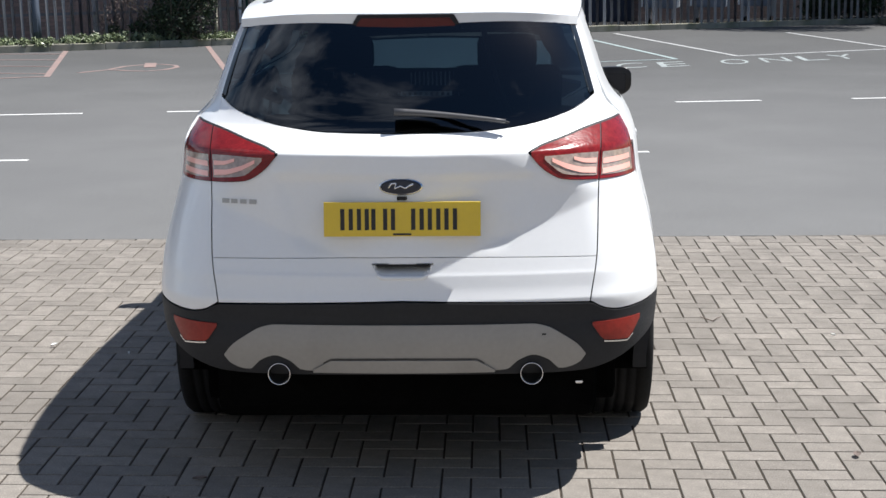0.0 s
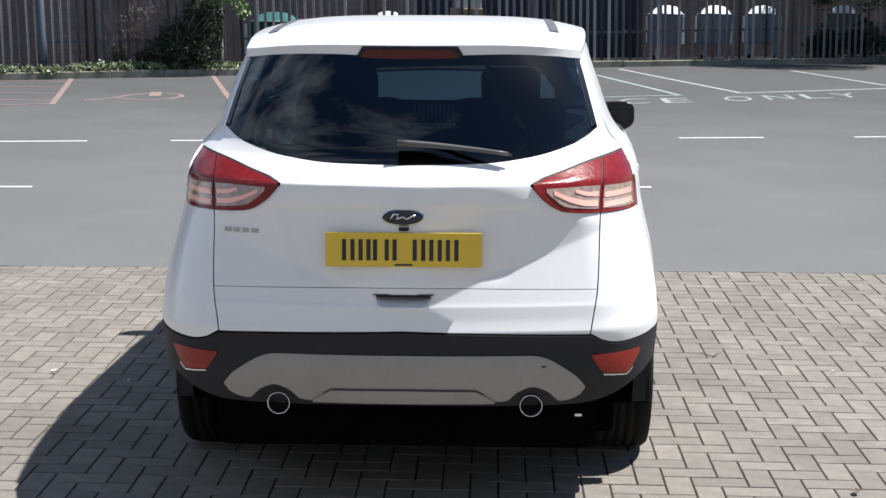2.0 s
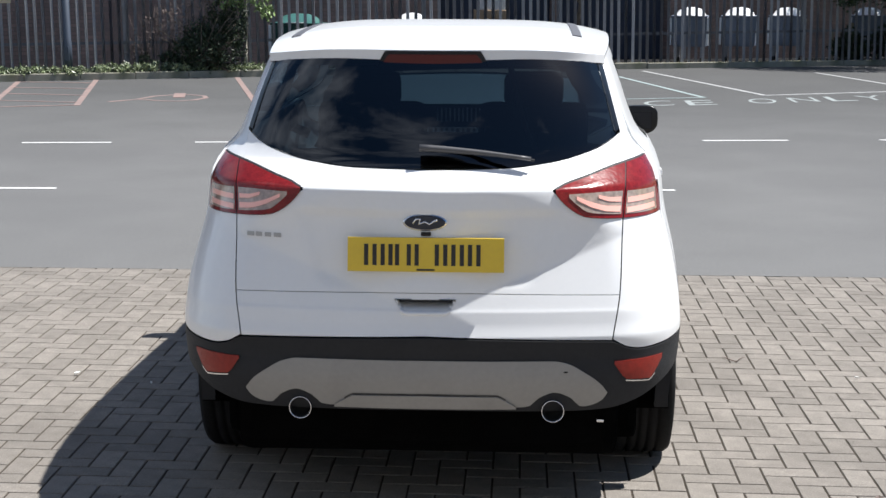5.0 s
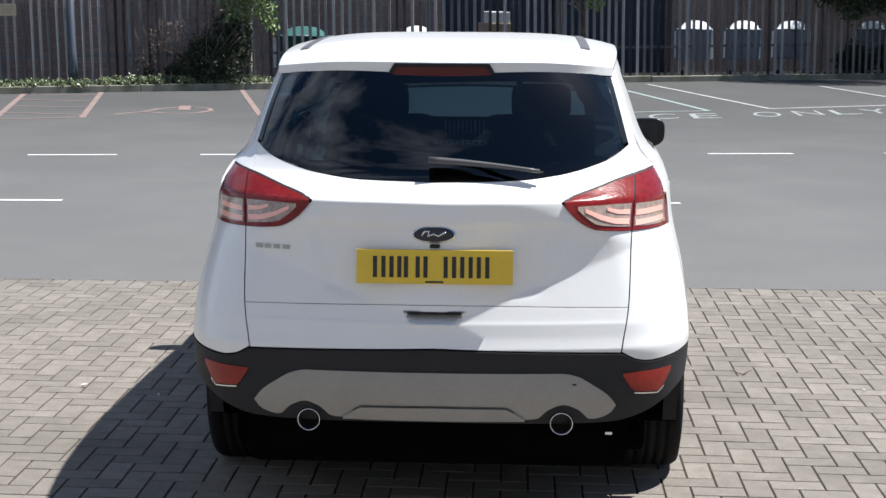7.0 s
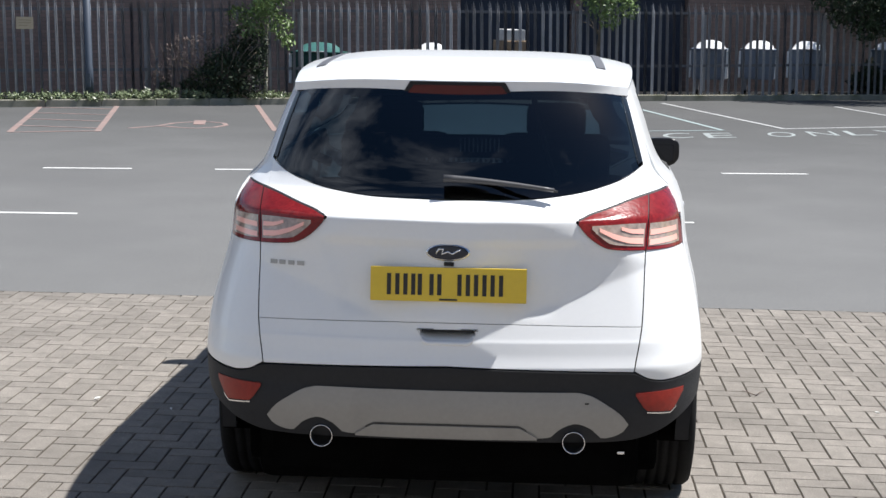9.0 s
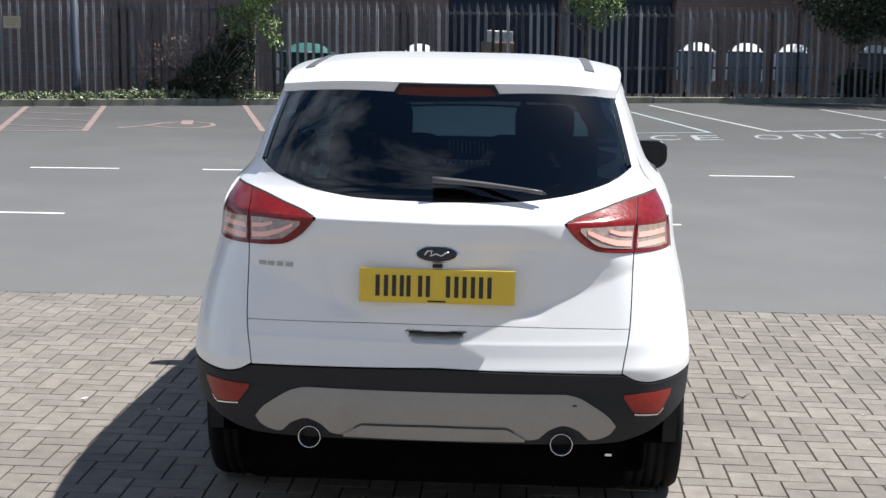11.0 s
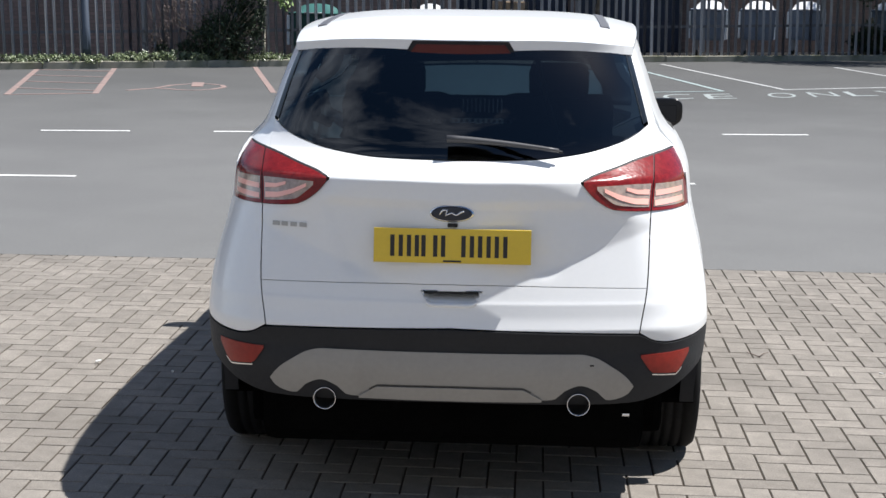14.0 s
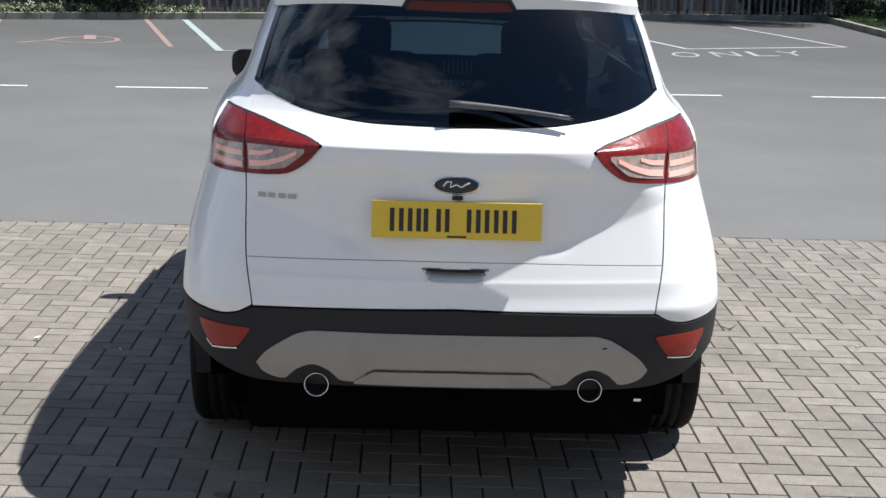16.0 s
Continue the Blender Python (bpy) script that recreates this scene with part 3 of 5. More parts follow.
# outlines on the rear, for x >= 0
gate_low = line((0, .657), (.63, .64))
quarter_low = curve([(.63, .64), (.68, .614), (.73, .606), (.8, .610), (.92, .628)])
bumper_top = lambda x: gate_low(x) if x < .632 else quarter_low(x)
win_low = curve([(0, 1.195), (.25, 1.198), (.41, 1.212), (.56, 1.246), (.61, 1.266), (.656, 1.292)])
win_top = curve([(0, 1.536), (.2, 1.533), (.3, 1.531), (.45, 1.530), (.6, 1.530)])
win_side = line((1.19, .66), (1.29, .656), (1.52, .598), (1.54, .594))
lamp_low = curve([(.415, 1.130), (.43, 1.120), (.445, 1.101), (.47, 1.076), (.505, 1.052), (.535, 1.040), (.6, 1.033), (.67, 1.029), (.83, 1.02)])
lamp_up = curve([(.415, 1.1305), (.43, 1.1325), (.46, 1.145), (.53, 1.164), (.64, 1.193), (.78, 1.214), (.85, 1.222)])
shut = curve([(.62, .620), (.66, .627), (.8, .650), (1.03, .661), (1.2, .676), (1.3, .68)])
outer = lambda z: half_width(z) * U


def patch(xl, xr, zl, zu, nx, nz, off=0.0, side=1, depth=0.015, bm=None):
    """A panel of the rear between two x lines and two z lines, lying off metres proud of the body's shape."""
    def point(a, b):
        z = (zl(0.5 * (xl(0.9) + xr(0.9))) + zu(0.5 * (xl(0.9) + xr(0.9)))) / 2
        for _ in range(6):
            x = xl(z) + (xr(z) - xl(z)) * a
            z = zl(abs(x)) + (zu(abs(x)) - zl(abs(x))) * b
        return Vector((side * x, rear_y(x, z) - off, z))
    return sheet(point, nx, nz, inward=(0, depth, 0), flip=side < 0, bm=bm)


def at(v):
    return lambda _: v


car = thing("car", "white five-door SUV parked on block paving", "car")
G = 0.0022  # half a shut gap

# --- tailgate
tailgate = new("tailgate")
tailgate.parent = car
crease = line((0, .797), (.66, .784))
bm = patch(at(-.42), at(.42), lambda x: crease(x) + .0012, lambda x: win_low(x) - .004, 90, 80)
for sd in (1, -1):
    patch(at(.42), lambda z: shut(z) - G, lambda x: crease(x) + .0012, lambda x: lamp_low(x) - G, 40, 60, side=sd, bm=bm)
    patch(at(.42), at(.66), lambda x: lamp_up(x) + G, lambda x: win_low(x) - .004, 14, 12, side=sd, bm=bm)
part("tailgate_skin", bm, M_PAINT, tailgate)
bm = patch(lambda z: -shut(z) + G, lambda z: shut(z) - G, lambda x: gate_low(x) + G, lambda x: crease(x) - .0012, 140, 40)
grip_half = lambda t: .104 - .026 * (1 - t)
GRIP = (.731, .776)
hole = [f for f in bm.faces if f.calc_center_median().y < .2 and GRIP[0] < f.calc_center_median().z < GRIP[1]
        and abs(f.calc_center_median().x) < grip_half((f.calc_center_median().z - GRIP[0]) / (GRIP[1] - GRIP[0])) - .003]
bmesh.ops.delete(bm, geom=hole, context="FACES")
part("tailgate_trim", bm, M_PAINT, tailgate)
part("rear_window", patch(lambda z: -win_side(z) + .013, lambda z: win_side(z) - .013, lambda x: win_low(x), lambda x: win_top(x) + .03, 40, 20, off=.001, depth=.004), M_GLASS_REAR, tailgate, "privacy-tinted rear window")
for sd in (1, -1):
    part("window_fin", patch(lambda z: win_side(z) - .012, lambda z: win_side(z) + .006, lambda x: win_low(min(x, .656)) + .012, lambda x: win_top(x) + .01, 3, 20, off=.006, side=sd), M_GLOSS_BLACK, tailgate, "black window edge trim")

# --- quarter panels, pillars
for sd in (1, -1):
    bm = patch(lambda z: shut(z) + G, outer, lambda x: quarter_low(x) + G, lambda x: lamp_low(min(x, .83)) - G, 30, 50, side=sd)
    patch(at(.6605), lambda z: .73, lambda x: lamp_up(x) + G, lambda x: min(1.292, width_at(x)), 8, 8, side=sd, bm=bm)
    patch(at(.73), lambda z: .797, lambda x: min(lamp_up(x) + G, max(width_at(x), 1.0)), lambda x: width_at(x), 10, 6, side=sd, bm=bm)
    patch(lambda z: win_side(z) + .007, outer, at(1.292), at(1.545), 8, 14, side=sd, bm=bm)
    part("quarter_panel", bm, M_PAINT, car)

# --- rear bumper
bump_low = curve([(0, .40), (.5, .395), (.6, .40), (.72, .43), (.8, .47), (.9, .53)])
bumper = part("rear_bumper", patch(lambda z: -outer(z), outer, bump_low, lambda x: bumper_top(abs(x)) - .004, 90, 20, off=.006, depth=.05), M_BLACK_PLASTIC, car, "black textured plastic bumper")
skid_top = curve([(0, .576), (.43, .574), (.48, .563), (.53, .535), (.585, .495), (.61, .462)])
skid_low = curve([(0, .413), (.30, .413), (.345, .416), (.382, .448), (.433, .467), (.484, .448), (.525, .412), (.545, .414), (.59, .432), (.61, .460)])
skid = part("skid_plate", patch(at(-.61), at(.61), lambda x: skid_low(abs(x)), lambda x: skid_top(abs(x)), 80, 14, off=.011, depth=.03), M_SKID, bumper, "silver-grey bumper insert with soot stains")
step_top = line((0, .456), (.245, .453), (.305, .416))
part("scuff", patch(at(.462), at(.476), at(.535), at(.540), 3, 1, off=.0125, depth=.001), M_SOOT, skid, "small dark scuff")
part("skid_step", patch(at(-.305), at(.305), at(.408), lambda x: step_top(abs(x)), 40, 6, off=.019, depth=.02), M_SKID, skid)
# Dark strip for the shadow line in the groove above the step.
part("skid_groove", patch(at(-.27), at(.27), lambda x: step_top(abs(x)) + .0005, lambda x: step_top(abs(x)) + .007, 40, 2, off=.0125, depth=.004), M_DULL_METAL, skid)
for sd in (1, -1):
    part("reflector", patch(at(.632), at(.80), line((.632, .561), (.668, .508), (.762, .496), (.80, .558)), line((.632, .570), (.80, .572)), 12, 6, off=.011, side=sd), M_REFLECTOR, bumper, "orange-red rear reflector")
    # Chrome strip stands in for the sun glint on the reflector's lower lip.
    part("reflector_rim", patch(at(.672), at(.775), line((.672, .500), (.757, .488), (.775, .508)), line((.672, .5045), (.757, .493), (.775, .514)), 10, 1, off=.012, side=sd, depth=.008), M_CHROME, bumper, "thin chrome strip for the sun glint under the reflector")

# --- rear lamps: an outer half on the body, an inner half on the tailgate
lens_low = curve([(.47, 1.111), (.5, 1.083), (.54, 1.056), (.6, 1.047), (.67, 1.041), (.82, 1.033)])
for sd in (1, -1):
    for nm, xl, xr in (("inner_rear_lamp", at(.43), lambda z: shut(z) - G), ("outer_rear_lamp", lambda z: shut(z) + G, lambda z: outer(z))):
        gask = patch(lambda z: xl(z) - .002, lambda z: min(xr(z) + .002, outer(z)), lambda x: lamp_low(x) - .002, lambda x: min(lamp_up(x) + .006, width_at(x) if x > .75 else 9), 16, 12, off=.003, side=sd, depth=.03)
        lamp = part(nm, patch(xl, xr, lambda x: lamp_low(x), lambda x: min(lamp_up(x), width_at(x) if x > .75 else 9), 16, 12, off=.007, side=sd, depth=.03), M_RED, car, "red rear lamp with clear lower lens")
        part("lamp_gasket", gask, M_BLACK_PLASTIC, lamp)
        if nm[0] == "i":
            part("clear_lens", patch(at(.475), lambda z: shut(z) - .008, lambda x: lens_low(x), line((.475, 1.117), (.6, 1.119), (.68, 1.116)), 12, 6, off=.010, side=sd), M_CLEAR, lamp, "smoky clear lens")
            part("light_guide", patch(at(.50), lambda z: shut(z) - .012, line((.50, 1.098), (.55, 1.072), (.60, 1.056), (.68, 1.047)), line((.50, 1.110), (.55, 1.088), (.60, 1.073), (.68, 1.066)), 10, 3, off=.013, side=sd), M_GUIDE, lamp, "pink light bar")
            part("light_guide", patch(at(.575), lambda z: shut(z) - .012, line((.575, 1.100), (.61, 1.087), (.68, 1.079)), line((.575, 1.110), (.61, 1.100), (.68, 1.096)), 8, 3, off=.013, side=sd), M_GUIDE, lamp, "pink light bar")
        else:
            part("clear_lens", patch(lambda z: shut(z) + .008, lambda z: outer(z) - .014, lambda x: lens_low(x), line((.66, 1.116), (.85, 1.108)), 10, 6, off=.010, side=sd), M_CLEAR, lamp, "smoky clear lens")
            for z0 in (1.044, 1.076):
                part("light_guide", patch(lambda z: shut(z) + .012, lambda z: outer(z) - .022, at(z0), at(z0 + .017), 10, 3, off=.013, side=sd), M_GUIDE, lamp, "pink light bar")

# --- number plate, badge, handle, wiper
plate = part("number_plate", sheet(lambda a, b: Vector((-.26 + .52 * a, rear_line(.868 + .112 * b) - .004, .868 + .112 * b)), 2, 2, inward=(0, .012, 0)), M_YELLOW, tailgate, "yellow rear number plate")
xs = [-.205, -.15, -.102, -.063, .03, .085, .14]
ws = [.042, .04, .016, .04, .042, .042, .042]
for x0, w in zip(xs, ws):
    for xb in ([x0] if w < .02 else [x0, x0 + w - .014]):
        part("plate_bar", sheet(lambda a, b: Vector((xb + .014 * a, rear_line(.889 + .07 * b) - .0055, .889 + .07 * b)), 1, 1, inward=(0, .0012, 0)), M_INK, plate)
part("plate_bar", sheet(lambda a, b: Vector((-.03 + .06 * a, rear_line(.872 + .006 * b) - .0055, .872 + .006 * b)), 1, 1, inward=(0, .0012, 0)), M_INK, plate)


def oval(rx, rz, y0, y1, dome):
    bm = lathe([(0.0005, -dome), (.5, -dome * .85), (.85, -dome * .4), (1.0, 0), (1.0, 1)], 40, "y")
    for v in bm.verts:
        v.co = Vector((v.co.x * rx, (y1 if v.co.y > .5 else y0 + v.co.y), v.co.z * rz))
    return bm


badge = part("badge_rim", oval(.073, .0285, -.006, .012, .002), M_CHROME, tailgate, "chrome oval badge rim")
badge.matrix_world = pose(-.004, .079, 1.029, -7)
part("badge_enamel", oval(.068, .0245, -.0075, .012, .003), M_BADGE, badge, "dark blue badge enamel")
part("badge_script", tube([(-.04, -.012, -.004), (-.03, -.012, .01), (-.015, -.0125, .011), (-.02, -.0125, -.006), (0, -.0125, .002), (.015, -.0125, -.006), (.03, -.0125, .004), (.042, -.012, .008)], .0036, 6), M_CHROME, badge)
M_LETTER = mat("satin_chrome_lettering", (.4, .4, .4), .35, metal=.5)
for k, w in enumerate((.025, .022, .022, .025)):
    x0 = -.618 + k * .032
    part("model_letter_bar", sheet(lambda a, b: Vector((x0 + w * a, rear_y(x0 + w * a, .962 + .014 * b) - .004, .962 + .014 * b)), 2, 1, inward=(0, .004, 0)), M_LETTER, tailgate)


def grip_pt(a, b):
    """A scooped recess: steep under its upper edge, rolling out to the lower lip."""
    z = GRIP[0] + (GRIP[1] - GRIP[0]) * b
    side_in = 1 - abs(2 * a - 1) ** 8
    return Vector(((-1 + 2 * a) * grip_half(b), rear_line(z) - .001 + .08 * side_in * ease(0, .9, b) * (1 - ease(.95, 1, b)), z))


grip = part("tailgate_handle", sheet(grip_pt, 20, 16, inward=(0, .002, 0)), M_PAINT, tailgate, "scooped white grip recess")


# Black pad added to darken the shaded top of the grip recess.
part("release_pad", a_box(-.088, .088, rear_line(.77) + .012, rear_line(.77) + .05, .7635, .7745, bevel=.003), M_BLACK_PLASTIC, grip, "black pad for the shade at the top of the recess")


def lip_pt(a, b):
    half = grip_half(0) + .006
    x = -half + 2 * half * a
    lift = .014 * max(0, (abs(x) - .07) / .018)
    an = math.pi * b
    return Vector((x, rear_line(.731) - .014 * math.sin(an) + .002, .730 + lift + .008 * math.cos(an)))


part("grip_lip", sheet(lip_pt, 16, 6, inward=(0, .004, 0)), M_PAINT, grip)
part("camera_pod", a_box(-.017, .017, .055, .085, .986, .998, bevel=.004), M_GLOSS_BLACK, tailgate)
wp = [(-.03 + .375 * k / 10, rear_line(1.264 - .034 * (k / 10) ** 1.4) - .046 + .030 * k / 10, 1.264 - .034 * (k / 10) ** 1.4) for k in range(11)]
wiper = part("wiper_arm", tube(wp, .013, 8, taper=.5), mat("dark_grey_wiper", (.07, .07, .075), .4), tailgate, "dark grey wiper arm")
part("wiper_blade", tube([(p[0] + .012, rear_line(p[2] - .006) - .006, p[2] - .006) for p in wp], .005, 6), M_BLACK_PLASTIC, wiper)

# --- roof, spoiler
ridge = curve([(.45, 1.578), (.8, 1.613), (1.2, 1.637), (1.7, 1.645), (2.2, 1.628), (2.8, 1.588), (3.05, 1.545)])
roof_half = .60


def roof_z(x, y):
    return ridge(y) - .05 * (abs(x) / roof_half) ** 4


def bulge(y):
    """The roof is widest at the middle of the cabin."""
    back = 1 - (1 - min(1, max(0, (y - .6) / 1.4))) ** 2.4
    return 1 + .12 * back * (1 - ease(2.4, 4.2, y))


def tail(x):
    """Rear edge of the roof, swept forward at its corners."""
    u = abs(x) / roof_half
    return .455 + .15 * u ** 2.2 + .085 * u ** 9


def roof_pt(a, b):
    x = -roof_half + 2 * roof_half * a
    y = tail(x)
    y = y + (3.05 - y) * b
    return Vector((x * bulge(y), y, roof_z(x, y)))


roof = part("roof", sheet(roof_pt, 40, 40, inward=(0, 0, -.03)), M_PAINT, car)


def spoiler_pt(a, b):
    x = -roof_half + 2 * roof_half * a
    y = tail(x)
    top = roof_z(x, y)
    low = win_top(min(abs(x), .6)) - .010
    return Vector((x, y + .004 * (1 - b) - .002, low + (top - low) * b))


spoiler = part("spoiler", sheet(spoiler_pt, 40, 6, inward=(0, .04, 0)), M_PAINT, roof)


def brake_pt(grow, off, lip):
    def f(a, b):
        half = (.193 - .026 * b ** 1.5) + grow
        x = -half + 2 * half * a
        low, top = win_top(abs(x)) - .012, roof_z(x, .455) - .003 - lip
        return Vector((x, tail(x) + .003 * (1 - b) - off, low + (top - low) * b))
    return f


hous = part("brake_light_housing", sheet(brake_pt(0, .006, 0), 24, 4, inward=(0, .02, 0)), M_BLACK_PLASTIC, spoiler)
part("high_brake_light", sheet(brake_pt(-.014, .009, .012), 24, 4, inward=(0, .01, 0)), M_DARK_RED, hous, "dark red high brake light")
for sd in (1, -1):
    part("roof_strip", sheet(lambda a, b: Vector((sd * (.505 + .035 * a) - (.035 if sd < 0 else 0), 1.0 + .8 * b, roof_z((.505 + .035 * a + (.035 if sd < 0 else 0)) / bulge(1.0 + .8 * b), 1.0 + .8 * b) + .004)), 3, 16, inward=(0, 0, -.004), flip=sd < 0), M_STRIP, roof, "dark grey roof strip")

# --- sides
WHEEL_Y = (.985, 3.675)
ztop = curve([(0, 1.22), (2.9, 1.2), (3.3, 1.15), (3.6, 1.05), (4.1, .96), (4.35, .86)])


def side_low(y):
    z = .34 if y > .6 else .63
    for yc in WHEEL_Y:
        if abs(y - yc) < .40:
            z = max(z, .33 + math.sqrt(.16 - (y - yc) ** 2))
    return z


def nose_w(y):
    """How far the side draws in towards the nose."""
    t = max(0, (y - 3.75) / .77)
    return (1 - min(t, .999) ** 2.6) ** (1 / 2.6)


def side_pt(sd, y0, y1, zl, zu):
    def f(a, b):
        y = y0 + (y1 - y0) * a
        z = zl(y) + (zu(y) - zl(y)) * b
        yr = rear_y(outer(z), z)
        if y0 < .6:
            y = yr + (y1 - yr) * a
            z = zl(y) + (zu(y) - zl(y)) * b
        k = min(1, max(0, (y - yr) / .25))
        return Vector((sd * (half_width(z) * (U + (1 - U) * k ** .5) + swollen(y, z)) * nose_w(y), y, z))
    return f


belt = lambda y: ztop(y)
for sd in (1, -1):
    part("side_panel", sheet(side_pt(sd, .5, 1.5, lambda y: max(side_low(y), .43), belt), 60, 20, inward=(-sd * .02, 0, 0), flip=sd < 0), M_PAINT, car)
    for nm, ya, yb in (("rear_door", 1.506, 2.35), ("front_door", 2.356, 3.28)):
        d = part(nm, sheet(side_pt(sd, ya, yb, lambda y: .43, belt), 24, 20, inward=(-sd * .02, 0, 0), flip=sd < 0), M_PAINT, car)
        bm = a_box(-.012, .012, ya + .06, ya + .24, 1.0, 1.03, bevel=.008)
        bmesh.ops.translate(bm, verts=bm.verts[:], vec=(sd * .90, 0, 0))
        part("door_handle", bm, M_PAINT, d)
    part("front_wing", sheet(side_pt(sd, 3.286, 4.46, lambda y: max(side_low(y), .43), belt), 60, 20, inward=(-sd * .02, 0, 0), flip=sd < 0), M_PAINT, car)
    part("sill_cladding", sheet(side_pt(sd, 1.4, 3.26, lambda y: .24, lambda y: .427), 20, 6, inward=(-sd * .03, 0, 0), flip=sd < 0), M_BLACK_PLASTIC, car)
    for yc in WHEEL_Y:
        def arch(a, b):
            an = radians(-8 + 196 * a)
            r = .375 + .06 * b
            z = .335 + r * math.sin(an)
            return Vector((sd * (half_width(max(z, .35)) + swollen(yc + r * math.cos(an), max(z, .35)) + .006), yc + r * math.cos(an), z))
        def liner(a, b):
            an = radians(-12 + 204 * a)
            return Vector((sd * (.60 + .27 * b), yc + .385 * math.cos(an), .335 + .385 * math.sin(an)))
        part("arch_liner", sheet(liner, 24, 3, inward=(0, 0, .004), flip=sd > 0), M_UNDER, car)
        part("arch_trim", sheet(arch, 30, 2, inward=(-sd * .05, 0, 0), flip=sd > 0), M_BLACK_PLASTIC, car)
    part("bumper_end", sheet(side_pt(sd, .5, .62, lambda y: .50, lambda y: .625), 8, 5, inward=(-sd * .03, 0, 0), flip=sd < 0), M_BLACK_PLASTIC, bumper)
    # glasshouse
    wind = lambda z: 3.05 + (1.55 - z) * 1.75

    def green(y0, y1, z0, z1, proud=0.0):
        def f(a, b):
            yt = (y0 or .6) + ((y1 or 3.0) - (y0 or .6)) * a
            z = z0 + ((z1 or roof_z(roof_half, yt) + .004) - z0) * b
            ya = y0 if y0 else rear_y(outer(z), z)
            yb = y1 if y1 else wind(z)
            y = ya + (yb - ya) * a
            k = min(1, max(0, (y - rear_y(outer(z), z)) / .25))
            return Vector((sd * (half_width(z) * (U + (1 - U) * k ** .5) * (1 + (bulge(y) - 1) * min(1, max(0, (z - 1.2) / .35))) + swollen(y, z) + proud), y, z))
        return f
    bm = sheet(green(0, 1.05, 1.215, 0), 12, 12, inward=(-sd * .02, 0, 0), flip=sd < 0)
    sheet(green(1.05, 0, 1.52, 0), 20, 3, inward=(-sd * .02, 0, 0), flip=sd < 0, bm=bm)
    part("roof_side", bm, M_PAINT, car)
    part("side_window", sheet(green(1.06, 1.98, 1.215, 1.518), 10, 8, inward=(-sd * .004, 0, 0), flip=sd < 0), M_GLASS_SIDE, car, "privacy-tinted side window")
    part("side_window", sheet(green(2.06, 0, 1.215, 1.518), 10, 8, inward=(-sd * .004, 0, 0), flip=sd < 0), M_GLASS_DOOR, car, "tinted front side window")
    part("door_pillar", sheet(green(1.985, 2.055, 1.215, 1.519, .002), 2, 8, inward=(-sd * .02, 0, 0), flip=sd < 0), M_GLOSS_BLACK, car)
    # door mirror
    bm = bmesh.new()
    rings = []
    for yy, k in ((-.045, .93), (-.04, 1.0), (0, 1.0), (.035, .9), (.06, .66), (.07, .3)):
        ring = []
        for j in range(28):
            an = 2 * math.pi * j / 28
            cx, cz = math.cos(an), math.sin(an)
            px = .098 * math.copysign(abs(cx) ** .5, cx)
            pz = .083 * math.copysign(abs(cz) ** .5, cz) * (1 - .22 * max(0, px / .098) ** 2) * (1 - .3 * max(0, -px / .098) * (cz < 0))
            ring.append(bm.verts.new((sd * (px * k - .02), yy, pz * k + .012 * max(0, px / .098))))
        rings.append(ring)
    for ra, rb_ in zip(rings, rings[1:]):
        for j in range(28):
            bm.faces.new((ra[j], ra[(j + 1) % 28], rb_[(j + 1) % 28], rb_[j]))
    bm.faces.new(rings[0])
    bm.faces.new(rings[-1])
    bmesh.ops.recalc_face_normals(bm, faces=bm.faces[:])
    hold = part("door_mirror", smooth(bm), M_GLOSS_BLACK, car, "gloss black door mirror")
    hold.matrix_world = pose(sd * .937, 2.97, 1.106) @ Matrix.Scale(.9, 4)
    mg = part("mirror_glass", a_box(-.095, .045, -.049, -.043, -.048, .046, bevel=.003), M_MIRROR_GLASS, hold)
    mg.scale.x = sd
    part("mirror_stalk", tube([(-sd * .17, .06, -.1), (-sd * .06, .03, -.05)], .028, 8), M_GLOSS_BLACK, hold)

# windscreen, bonnet, nose
part("windscreen", sheet(lambda a, b: Vector(((-1 + 2 * a) * half_width(1.06 + .49 * b) * .80, 3.05 + (1.55 - (1.06 + .49 * b)) * 1.75 + .12 * (1 - (2 * a - 1) ** 2), 1.06 + .485 * b)), 16, 8, inward=(0, -.005, 0), flip=True), M_GLASS, car)
for sd in (1, -1):
    part("windscreen_pillar", sheet(lambda a, b: Vector((sd * (.80 + .19 * a) * half_width(1.06 + .49 * b), 3.06 + (1.55 - (1.06 + .49 * b)) * 1.75 - .05 * a, 1.06 + .485 * b)), 4, 8, inward=(0, -.03, 0), flip=sd > 0), M_GLOSS_BLACK, car)
part("bonnet", sheet(lambda a, b: Vector(((-1 + 2 * a) * half_width(ztop(3.62 + .8 * b)) * .97 * nose_w(3.62 + .8 * b), 3.62 + .8 * b + .12 * (1 - (2 * a - 1) ** 2), ztop(3.62 + .8 * b) + .07 * (1 - abs(2 * a - 1) ** 2.5) * (1 - .4 * b))), 24, 16, inward=(0, 0, -.02)), M_PAINT, car)
front_y = curve([(.25, 4.42), (.4, 4.5), (.55, 4.52), (.7, 4.5), (.86, 4.43)])


def nose_pt(z0, z1, off=0.0, k=1.0):
    def f(a, b):
        z = z0 + (z1 - z0) * b
        s = -1 + 2 * a
        return Vector((s * .60 * k, front_y(z) + off - .16 * abs(s * k) ** 2.4, z))
    return f


